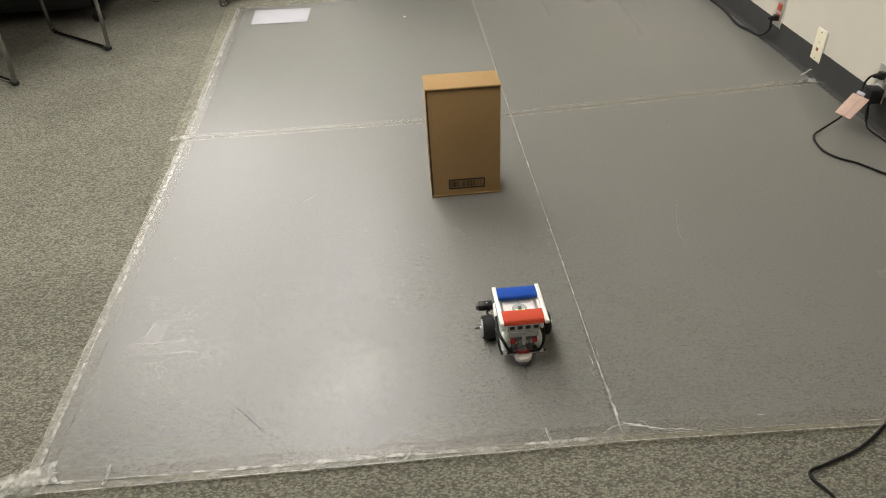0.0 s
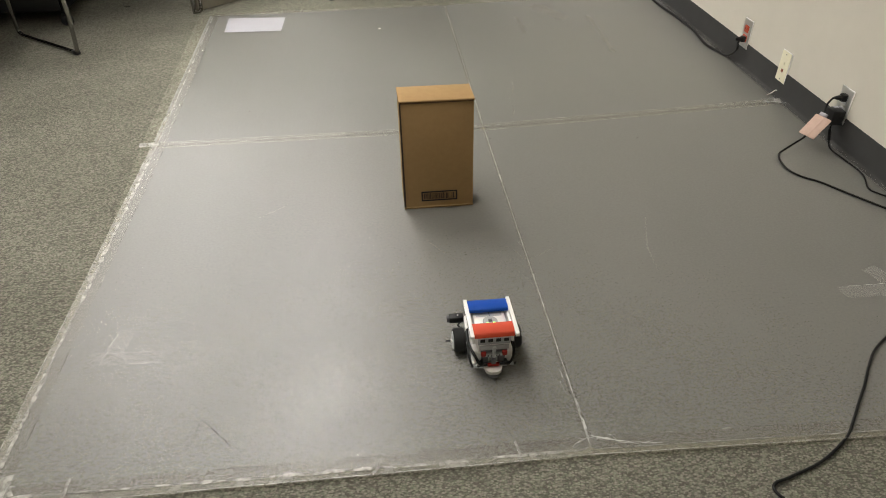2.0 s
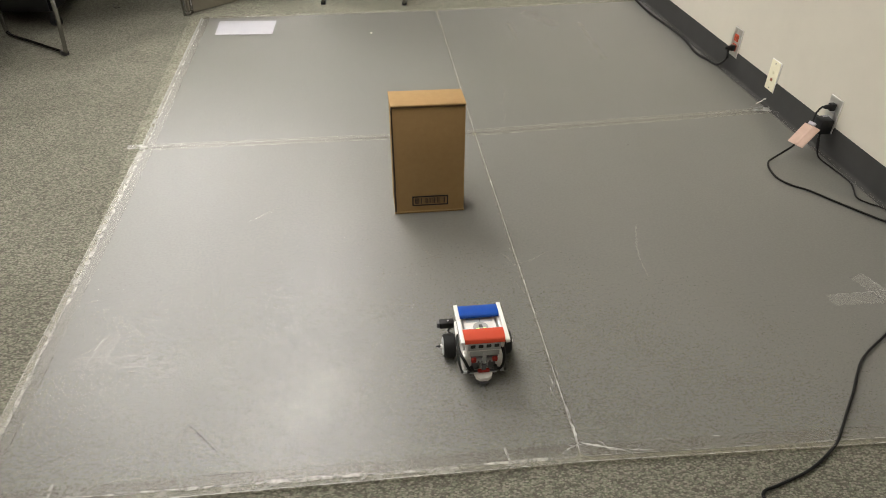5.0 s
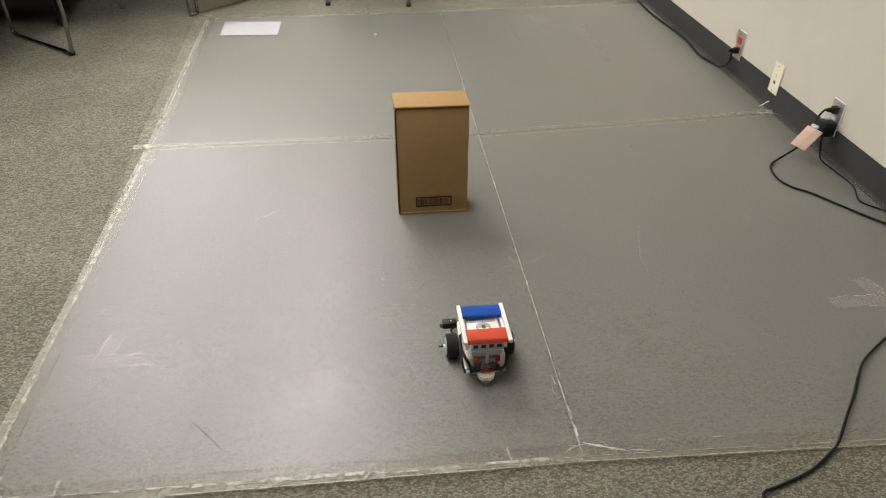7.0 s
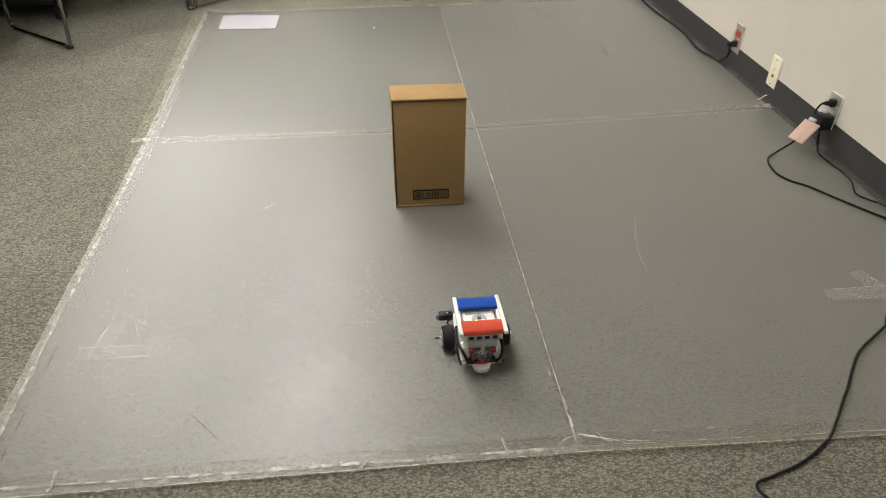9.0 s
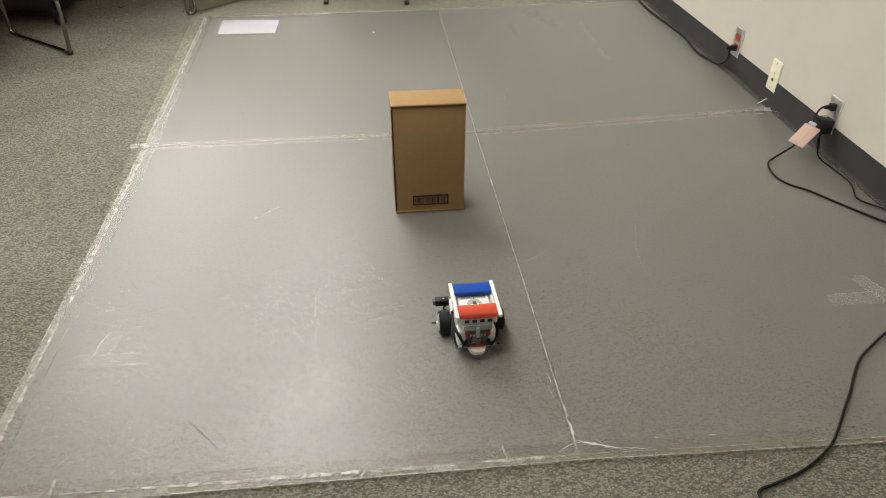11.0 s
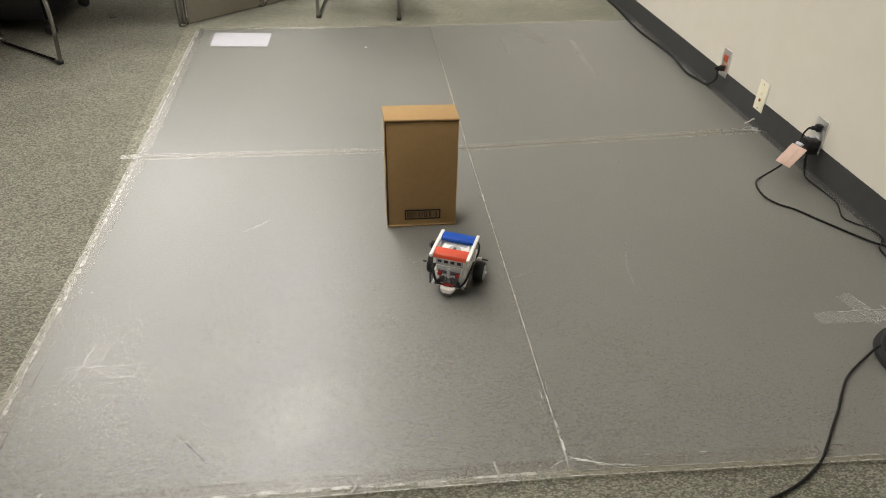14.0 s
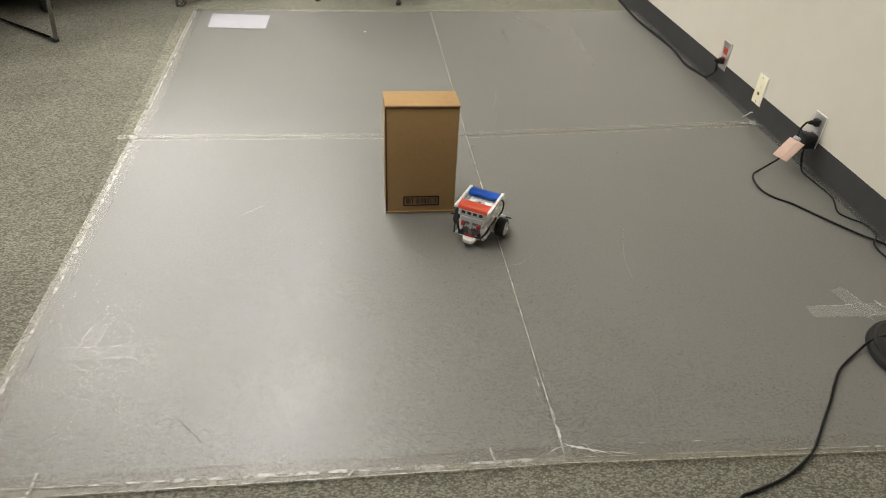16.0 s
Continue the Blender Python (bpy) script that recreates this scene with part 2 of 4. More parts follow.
def bm_spin(bm, profile, at=(0, 0, 0), turn=(0, 0, 0), n=28):
    """A body of revolution about z from (radius, height) pairs, closed at both ends."""
    rings = []
    m = pose(*at, *turn)
    for r, z in profile:
        rings.append([bm.verts.new(m @ Vector((r * math.cos(2 * math.pi * k / n), r * math.sin(2 * math.pi * k / n), z))) for k in range(n)])
    for a, b in zip(rings, rings[1:]):
        for k in range(n):
            bm.faces.new((a[k], a[(k + 1) % n], b[(k + 1) % n], b[k]))
    bm.faces.new(rings[0][::-1])
    bm.faces.new(rings[-1])
    return bm


def spin(profile, at=(0, 0, 0), turn=(0, 0, 0), n=28):
    return bm_spin(bmesh.new(), profile, at, turn, n)


def smooth_line(points, steps=8):
    """A smooth line through the points."""
    p = [Vector(q) for q in points]
    p = [p[0] * 2 - p[1]] + p + [p[-1] * 2 - p[-2]]
    line = []
    for i in range(1, len(p) - 2):
        for k in range(steps):
            t = k / steps
            a, b, c, d = p[i - 1:i + 3]
            line.append(0.5 * ((2 * b) + (c - a) * t + (2 * a - 5 * b + 4 * c - d) * t * t + (3 * b - a - 3 * c + d) * t ** 3))
    return line + [p[-2]]


def bm_tube(bm, points, r, n=8, steps=8):
    """A round tube along a smooth line."""
    line = smooth_line(points, steps) if steps else [Vector(q) for q in points]
    rings, side = [], None
    for i, q in enumerate(line):
        d = (line[min(i + 1, len(line) - 1)] - line[max(i - 1, 0)]).normalized()
        if side is None:
            side = d.orthogonal().normalized()
        side = (side - d * side.dot(d)).normalized()
        up = d.cross(side)
        rings.append([bm.verts.new(q + r * (math.cos(2 * math.pi * k / n) * side + math.sin(2 * math.pi * k / n) * up)) for k in range(n)])
    for a, b in zip(rings, rings[1:]):
        for k in range(n):
            bm.faces.new((a[k], a[(k + 1) % n], b[(k + 1) % n], b[k]))
    bm.faces.new(rings[0][::-1])
    bm.faces.new(rings[-1])
    return bm


def tube(points, r, n=8, steps=8):
    return bm_tube(bmesh.new(), points, r, n, steps)


def bm_prism(bm, outline, z0, z1):
    """An upright slab over a flat outline."""
    lo = [bm.verts.new((x, y, z0)) for x, y in outline]
    hi = [bm.verts.new((x, y, z1)) for x, y in outline]
    for k in range(len(lo)):
        j = (k + 1) % len(lo)
        bm.faces.new((lo[k], lo[j], hi[j], hi[k]))
    bm.faces.new(hi)
    bm.faces.new(lo[::-1])
    return bm


def prism(outline, z0, z1):
    return bm_prism(bmesh.new(), outline, z0, z1)


def part(name, bm, material, parent=None, label="", smooth=True):
    """Links a bmesh as one mesh object under a thing or a part. Open sheets face up."""
    bmesh.ops.recalc_face_normals(bm, faces=bm.faces)
    if any(e.is_boundary for e in bm.edges) and sum(f.normal.z * f.calc_area() for f in bm.faces) < 0:
        bmesh.ops.reverse_faces(bm, faces=bm.faces)
    me = bpy.data.meshes.new(name)
    if smooth:
        for f in bm.faces:
            f.smooth = True
        for e in bm.edges:
            if len(e.link_faces) == 2 and e.calc_face_angle(0) > radians(32):
                e.smooth = False
    bm.to_mesh(me)
    bm.free()
    me.materials.append(material)
    ob = new(name, me)
    if parent:
        ob.parent = parent
    if label:
        ob["label"] = label
    return ob


def empty(name, m=None):
    ob = new(name)
    ob.empty_display_size = 0.05
    if m:
        ob.matrix_basis = m
    return ob


# ---- the room ----
WX = 1.197          # face of the near wall
X0, X1, Y0, Y1, H = -6.5, WX, -3.2, 11.0, 2.7


def room():
    ground = part("floor", prism([(X0, Y0), (X1, Y0), (X1, Y1), (X0, Y1)], -0.1, 0.0), CARPET)
    tagged(ground, "olive-grey flecked loop-pile office carpet", "carpet", kind="structure")
    pale = part("carpet_patch", prism([(-1.125, -0.03), (1.19, -0.05), (1.19, 5.0), (0.6, 5.0), (-0.74, 3.40), (-1.262, 2.81), (-1.232, 2.135), (-1.205, 1.435), (-1.165, 0.9), (-1.135, 0.5)], 0.0, 0.002), PALE_CARPET)
    tagged(pale, "paler piece of the loop-pile carpet", "carpet", kind="structure")
    for name, x0, x1, y0, y1 in (("wall_east", X1, X1 + 0.12, Y0 - 0.12, Y1 + 0.12), ("wall_west", X0 - 0.12, X0, Y0 - 0.12, Y1 + 0.12),
                                 ("wall_north", X0, X1, Y1, Y1 + 0.12), ("wall_south", X0, X1, Y0 - 0.12, Y0)):
        w = part(name, prism([(x0, y0), (x1, y0), (x1, y1), (x0, y1)], -0.1, H), WALL)
        tagged(w, "plain warm off-white painted office wall", "wall", kind="structure")
    c = part("ceiling", prism([(X0 - 0.12, Y0 - 0.12), (X1 + 0.12, Y0 - 0.12), (X1 + 0.12, Y1 + 0.12), (X0 - 0.12, Y1 + 0.12)], H, H + 0.1), CEIL)
    tagged(c, "off-white suspended ceiling", "ceiling", kind="structure")
    # coved rubber base with a small toe
    bm = bmesh.new()
    prof = [(0, 0.002), (-0.018, 0.002), (-0.016, 0.005), (-0.008, 0.012), (-0.0045, 0.022), (-0.0035, 0.1035), (-0.0015, 0.1075), (0, 0.1075)]
    ends = []
    for y in (Y0, Y1):
        ends.append([bm.verts.new((WX + dx, y, z)) for dx, z in prof])
    for k in range(len(prof)):
        j = (k + 1) % len(prof)
        bm.faces.new((ends[0][k], ends[0][j], ends[1][j], ends[1][k]))
    bm.faces.new(ends[0])
    bm.faces.new(ends[1][::-1])
    tagged(part("baseboard", bm, BASE), "dark grey coved rubber baseboard along the wall", "baseboard", kind="structure")


# the two at y 0.5 are unseen, added to brighten near and left floor
TROFFERS = [(-0.9, 0.5), (-0.9, 2.3), (-0.9, 4.1), (-2.25, 2.9), (-2.25, 4.7), (-2.25, 6.5), (-4.2, 0.5)]


def troffers():
    first = None
    for x, y in TROFFERS:
        if first is None:
            first = empty("ceiling_light", pose(x, y, H))
            bm = bmesh.new()
            for sx, sy, w, d in ((0.315, 0, 0.03, 1.26), (-0.315, 0, 0.03, 1.26), (0, 0.615, 0.60, 0.03), (0, -0.615, 0.60, 0.03)):
                bm_box(bm, (w, d, 0.03), (sx, sy, -0.015), 0.003)
            part("frame", bm, WHITE_ABS, first)
            part("diffuser", box((0.60, 1.20, 0.012), (0, 0, -0.012)), GLOW, first, "lit frosted diffuser")
            tagged(first, "recessed fluorescent ceiling light with a lit frosted diffuser", "ceiling light", "ceiling lights")
        else:
            copy_thing(first, pose(x, y, H))


# ---- mats and tape ----
GRID = [[(-1.140, -0.032), (0.002, -0.034), (1.186, -0.062)],
        [(-1.148, 1.350), (0.0, 1.376), (1.186, 1.486)],
        [(-1.190, 2.770), (0.010, 2.842), (1.186, 2.960)]]
MAT_TOP = 0.0055


def inside(q, s):
    """A corner pulled in a little towards the mat's middle."""
    return [(x + (sum(p[0] for p in q) / 4 - x) * s, y + (sum(p[1] for p in q) / 4 - y) * s) for x, y in q]


def floor_mats():
    for j in range(2):
        for i in range(2):
            q = inside([GRID[j][i], GRID[j][i + 1], GRID[j + 1][i + 1], GRID[j + 1][i]], 0.002)
            out = []
            for k in range(4):          # rounded corners
                a, b, c = Vector(q[k - 1]), Vector(q[k]), Vector(q[(k + 1) % 4])
                r = 0.02
                s, e = b + (a - b).normalized() * r, b + (c - b).normalized() * r
                for t in (0, 0.33, 0.67, 1):
                    out.append(tuple(s * (1 - t) ** 2 + b * 2 * t * (1 - t) + e * t * t))
            bm = bmesh.new()
            top = [bm.verts.new((x, y, MAT_TOP)) for x, y in out]
            bm.faces.new(top)
            low = [bm.verts.new((x, y, 0.0025)) for x, y in out]
            for k in range(len(out)):
                m = (k + 1) % len(out)
                bm.faces.new((top[k], low[k], low[m], top[m]))
            ob = part("floor_mat", bm, VINYL, smooth=False)
            tagged(ob, "hazy clear vinyl floor mat taped over carpet", "floor mat", "four floor mats")


def tape_strip(name, a, b, width, label, material=None, parent=None, ragged=0.12, crease=0.0012, z=None, seed=1, thing=True, taper=False, wobble=0.0):
    """A thin strip of tape from a to b with ragged sides and small creases."""
    rnd = random.Random(seed)
    a, b = Vector(a), Vector(b)
    n = max(3, int((b - a).length / (0.008 if wobble else 0.018)))
    d = (b - a).normalized()
    side = Vector((-d.y, d.x))
    z = MAT_TOP + 0.0012 if z is None else z
    bm = bmesh.new()
    rows = []
    for k in range(n + 1):
        c = a + (b - a) * (k / n)
        c += side * (rnd.uniform(-1, 1) * width * 0.05 + rnd.uniform(-1, 1) * wobble)
        row = []
        thin = min(1, (k + 0.35) / 2.5, (n - k + 0.35) / 2.5) * rnd.uniform(0.35, 1.0) if taper else 1.0
        for s in (-0.5, -0.22, 0.05, 0.28, 0.5):
            w = width * thin * s * (1 + (rnd.uniform(-ragged, ragged) if abs(s) == 0.5 else 0))
            q = c + side * w + (d * rnd.uniform(-0.004, 0.004) if k in (0, n) else Vector((0, 0)))
            row.append(bm.verts.new((q.x, q.y, z + rnd.uniform(0, crease))))
        rows.append(row)
    for p, q in zip(rows, rows[1:]):
        for k in range(4):
            bm.faces.new((p[k], p[k + 1], q[k + 1], q[k]))
    ob = part(name, bm, material or TAPE, parent)
    if thing:
        tagged(ob, label, "tape")
    return ob


def curl(a, b, r, seed, name="tape_wrinkle", wide=0.004, z=0.008):
    """A pale raised crease in the tape, from a to b."""
    rnd = random.Random(seed)
    a, b = Vector(a), Vector(b)
    n = max(3, int((b - a).length / 0.02))
    d = (b - a).normalized()
    side = Vector((-d.y, d.x, 0)) if len(d) == 2 else Vector((-d[1], d[0], 0))
    pts = []
    for k in range(n + 1):
        c = a + (b - a) * (k / n)
        off = rnd.uniform(-wide, wide)
        pts.append((c[0] + side.x * off, c[1] + side.y * off, z + rnd.uniform(-0.001, 0.001)))
    return tube(pts, r, 5, 3)


def crinkle(parent, a, b, width, seed, strokes=5, z=0.0092):
    """Whitish outline and crossing creases of a short piece of tape, as thin strips on it."""
    rnd = random.Random(seed)
    a, b = Vector(a), Vector(b)
    d = (b - a).normalized()
    side = Vector((-d.y, d.x))
    long = (b - a).length
    lines = [(a + side * width * 0.47, b + side * width * 0.47), (a + d * long * 0.3 - side * width * 0.47, b - side * width * 0.47), (b + side * width * 0.47, b - side * width * 0.47)]
    for _ in range(strokes):
        p = a + d * rnd.uniform(0.15, 0.8) * long + side * rnd.uniform(-0.4, 0.4) * width
        lines.append((p, p + d * rnd.uniform(0.01, 0.05) + side * rnd.uniform(-0.6, 0.6) * width))
    for k, (p, q) in enumerate(lines):
        ob = tape_strip("crinkle", p, q, rnd.uniform(0.0012, 0.0030), "", TAPE_PALE if k % 2 else TAPE_WHITE, parent, 0.5, 0.0006, z + 0.0003 * (k % 4), seed * 20 + k, False, True, 0.003)
        ob["label"] = "whitish crinkle"


def tapes():
    g = GRID
    # kind, ends, tape width, pale band's width, its offset, how broken it is
    jobs = [("edge", g[0][0], g[1][0], 0.047, 0.013, -0.006, 0.015), ("edge", g[1][0], g[2][0], 0.044, 0.010, -0.007, 0.03), ("edge", g[0][0], g[0][1], 0.047, 0.010, -0.004, 0.04),
            ("edge", g[0][1], g[0][2], 0.044, 0.0035, -0.009, 0.12), ("seam", g[0][1], g[1][1], 0.014, 0.0034, 0.0, 0.0), ("seam", g[1][1], g[2][1], 0.014, 0.003, 0.0, 0.01),
            ("seam", g[1][0], g[1][1], 0.044, 0.0045, 0.006, 0.03), ("seam", g[1][1], g[1][2], 0.05, 0.004, 0.008, 0.10), ("edge", g[2][0], g[2][1], 0.040, 0.006, -0.008, 0.12),
            ("edge", g[2][1], (1.0, 2.943), 0.036, 0.004, 0.0, 0.2)]
    for k, (kind, a, b, w, band, off, gap) in enumerate(jobs):
        a, b = Vector(a), Vector(b)
        d = (b - a).normalized()
        side = Vector((-d.y, d.x))
        out = side * (1 if k < 2 else -1)
        reach, skirt = {0: (0.011, 0.018), 1: (0.010, 0.010), 2: (0.022, 0.018), 3: (0.014, 0.014)}.get(k, (w / 2, 0))
        edge_a, edge_b = a + out * reach, b + out * (0.014 if k == 2 else reach)
        a, b = edge_a - out * w / 2, edge_b - out * w / 2
        z = MAT_TOP + 0.0010 + 0.0001 * k
        s = tape_strip("tape_strip", a + d * 0.004, b - d * 0.004, w, "", seed=20 + k, z=z, ragged=0.05, crease=0.0005)
        tagged(s, "creased clear packing tape along the mat %s" % ("edge" if kind == "edge" else "seam"), "tape", "tape along the mats")
        rnd = random.Random(60 + k)
        if skirt:                               # outer margin stuck to the carpet, with a pale rim; dirt on the inner rim
            m = tape_strip("margin", edge_a - out * skirt / 2, edge_b - out * skirt / 2, skirt, "", TAPE_SKIRT if k == 3 else TAPE_MARGIN, s, 0.08, 0.0008, z + 0.0006, 500 + k, False)
            m["label"] = "cloudy margin over the carpet"
            m = tape_strip("rim", edge_a - out * 0.001, edge_b - out * 0.001, 0.0022, "", TAPE_PALE, s, 0.3, 0.0006, z + 0.0022, 520 + k, False)
            m["label"] = "pale outer rim"
            at, inner, j = 0.03, out * (w - 0.001), 0
            while at < (b - a).length - 0.1:
                e = at + rnd.uniform(0.03, 0.16)
                white = rnd.random() < 0.22
                m = tape_strip("inner_rim", edge_a - inner + d * at, edge_a - inner + d * (at + 0.02 if white else e), 0.005 if white else 0.0018, "", TAPE_WHITE if white else TAPE_DIRT, s, 0.4, 0.0004, z + 0.0014, 540 + k * 30 + j, False, True)
                at, j = e + rnd.uniform(0.0, 0.04), j + 1
        if k in (6, 7):                         # both sides of the wide seam tape show
            for sgn in (-1, 1):
                o = side * sgn * (w / 2 - 0.002)
                m = tape_strip("rim", a + o, b + o, 0.0032, "", TAPE_PALE, s, 0.4, 0.0006, z + 0.0010, 560 + k * 2 + sgn, False, False, 0.0008)
                m["label"] = "pale rim"
        pos, n = 0.01, 0
        while pos < (b - a).length - 0.03:      # pale lifted ridges, broken along the strip
            e = min(pos + rnd.uniform(0.08, 0.40), (b - a).length - 0.01)
            o = side * (-off if k < 2 else off) + side * rnd.uniform(-0.15, 0.15) * band
            ob = tape_strip("crease", a + d * pos + o, a + d * e + o, band * rnd.uniform(0.6, 1.25), "", TAPE_WHITE if k in (4, 5) else TAPE_PALE, s, 0.35, 0.0012, z + 0.0018, 300 + k * 40 + n, False, True)
            ob["label"] = "whitish lifted crease"
            pos, n = e + rnd.uniform(-0.02, gap), n + 1
    # loose pieces
    tab = tape_strip("tape_tab", (-1.202, 1.347), (-1.138, 1.351), 0.03, "torn white end of tape lying on the carpet", TAPE_PALE, seed=5, z=0.012)
    corner = tape_strip("tape_corner", (-1.22, -0.05), (-1.09, -0.012), 0.05, "folded tape at the mat's corner", TAPE_PALE, seed=6, z=0.0145)
    for p, q, w, label, material, seed, z in (
            ((-1.054, 0.312), (-0.897, 0.310), 0.040, "short clear piece of tape with white crinkles on the mat", TAPE_MID, 7, 0.0068),
            ((-1.008, 0.290), (-0.992, 0.400), 0.038, "short clear piece of tape crossing another", TAPE_MID, 8, 0.0082),
            ((0.765, 0.368), (1.10, 0.372), 0.044, "faint strip of clear tape stuck on the mat", TAPE_MID, 9, 0.0068),
            ((0.890, 0.458), (0.925, 0.345), 0.046, "creased strip of clear tape crossing another", TAPE_MID, 10, 0.0082)):
        ob = tape_strip("tape_piece", p, q, w, label, material, seed=seed, z=z, crease=0.0005)
        crinkle(ob, p, q, w, seed, 7 if seed in (7, 10) else 3, z + 0.0016)
    s = part("tape_fold", curl((0.967, 0.405), (0.985, 0.368), 0.0016, 77, z=0.010), TAPE_PALE)
    tagged(s, "pale fold in a piece of tape", "tape")
    # gathered tape where the long seam meets the near edge
    gather = tape_strip("tape_gather", (0.000, 0.010), (0.006, -0.030), 0.028, "gathered clear tape with white creases at the seam's end", TAPE_MID, seed=31, z=0.0095)
    for k, (p, q, wide) in enumerate((((0.0035, 0.10), (0.003, 0.0), 0.0050), ((0.003, 0.04), (0.002, -0.008), 0.0050), ((0.0, -0.004), (0.055, -0.020), 0.0045), ((0.02, -0.012), (0.10, -0.034), 0.004), ((0.045, -0.006), (0.056, -0.018), 0.006),
                                      ((-0.035, -0.026), (0.002, -0.008), 0.003), ((0.06, -0.028), (0.15, -0.035), 0.003), ((-0.02, -0.012), (0.03, -0.010), 0.003), ((-0.015, 0.180), (-0.009, 0.154), 0.004), ((-0.017, 0.141), (-0.014, 0.108), 0.004), ((0.008, 0.20), (0.004, 0.175), 0.003), ((-0.012, 0.66), (0.002, 0.62), 0.0025))):
        ob = tape_strip("crinkle", p, q, wide, "", TAPE_WHITE, gather, 0.5, 0.001, 0.0112 + 0.0002 * k, 700 + k, False, True, 0.0022)
        ob["label"] = "white crease"
    for a, b in (((-0.145, -0.005), (-0.143, -0.045)), ((-0.41, -0.02), (-0.425, -0.05)), ((-0.99, -0.005), (-0.993, -0.05)), ((-1.10, -0.005), (-1.106, -0.05))):
        s = part("tape_flap", curl(a, b, 0.0022, 81, z=0.014), TAPE_PALE)
        tagged(s, "small lifted flap of tape at the mat edge", "tape", "tape flaps")


def mat_marks():
    for p, q, w, seed in (((-0.774, 0.121), (-0.699, 0.041), 0.0030, 3), ((-0.774, 0.119), (-0.779, 0.072), 0.0020, 5)):
        ob = tape_strip("scuff_mark", p, q, w, "", TAPE_DIRT, None, 0.3, 0.0002, MAT_TOP + 0.0008, seed, False, True, 0.0006)
        tagged(ob, "thin dark scuff on the vinyl mat", "scuff")
    for pts in ([(0.335, 0.50), (0.345, 0.62), (0.39, 0.76)], [(0.09, 0.64), (0.03, 0.60), (-0.05, 0.585)], [(-0.045, 0.65), (-0.02, 0.62), (-0.01, 0.575)], [(-0.035, 0.54), (-0.01, 0.49), (0.0, 0.455)],
                [(-0.035, 0.185), (-0.028, 0.16), (-0.02, 0.135)], [(-0.26, 0.70), (-0.235, 0.66), (-0.215, 0.63)], [(-0.74, 0.86), (-0.69, 0.90), (-0.66, 0.93)], [(0.14, 1.62), (0.17, 1.70), (0.18, 1.80)],
                [(0.03, -0.01), (0.09, 0.0), (0.13, -0.02)], [(-0.05, -0.005), (-0.02, 0.01), (0.03, 0.005)], [(0.12, 1.46), (0.135, 1.50), (0.14, 1.56)]):
        q = smooth_line([(x, y, 0) for x, y in pts], 6)
        bm, last = bmesh.new(), None
        for k, p in enumerate(q):
            d = (q[min(k + 1, len(q) - 1)] - q[max(k - 1, 0)]).normalized()
            w = 0.0022 * (0.25 + math.sin(math.pi * (k + 0.3) / (len(q) - 0.4)))
            row = [bm.verts.new((p.x - d.y * w * s, p.y + d.x * w * s, MAT_TOP + 0.0012)) for s in (-1, 1)]
            if last:
                bm.faces.new((last[0], row[0], row[1], last[1]))
            last = row
        tagged(part("scratch", bm, SCRATCH), "faint pale scratch in the vinyl mat", "scratch", "scratches in the mats")
    # faint, wide, darker brownish streaks on the far right mat
    for k, (p, q, w) in enumerate((((0.725, 2.60), (0.700, 2.06), 0.035), ((0.355, 2.62), (0.352, 2.36), 0.03), ((0.48, 2.80), (0.60, 2.55), 0.12))):
        ob = tape_strip("smudge", p, q, w, "", BROWN_STREAK, None, 0.3, 0.0002, MAT_TOP + 0.0006 + 0.0002 * k, 800 + k, False, True, 0.004)
        tagged(ob, "faint brownish streak on the vinyl mat", "smudge", "smudges on the mats")
    rnd = random.Random(4)
    for x, y, r in ((-0.345, 2.489, 0.008), (0.53, 1.245, 0.004), (0.012, 1.29, 0.004), (-0.66, 0.43, 0.0035), (-0.30, 0.115, 0.004), (-0.86, 1.60, 0.003), (0.42, 0.62, 0.003)):
        bm = bmesh.new()
        bmesh.ops.create_icosphere(bm, subdivisions=1, radius=r)
        for v in bm.verts:
            v.co *= rnd.uniform(0.7, 1.2)
            v.co.z *= 0.4
        s = part("crumb", bm, CRUMB if r > 0.005 else SCUFF)
        s.location = (x, y, MAT_TOP + r * 0.3)
        tagged(s, "pale crumb lying on the mat" if r > 0.005 else "dark speck of dirt on the mat", "crumb")
    p = part("paper_sheet", prism([(-1.100, 2.722), (-0.818, 2.710), (-0.822, 2.508), (-1.092, 2.512)], 0.0062, 0.0068), PAPER, smooth=False)
    tagged(p, "blank white sheet of paper on the floor mat", "paper")


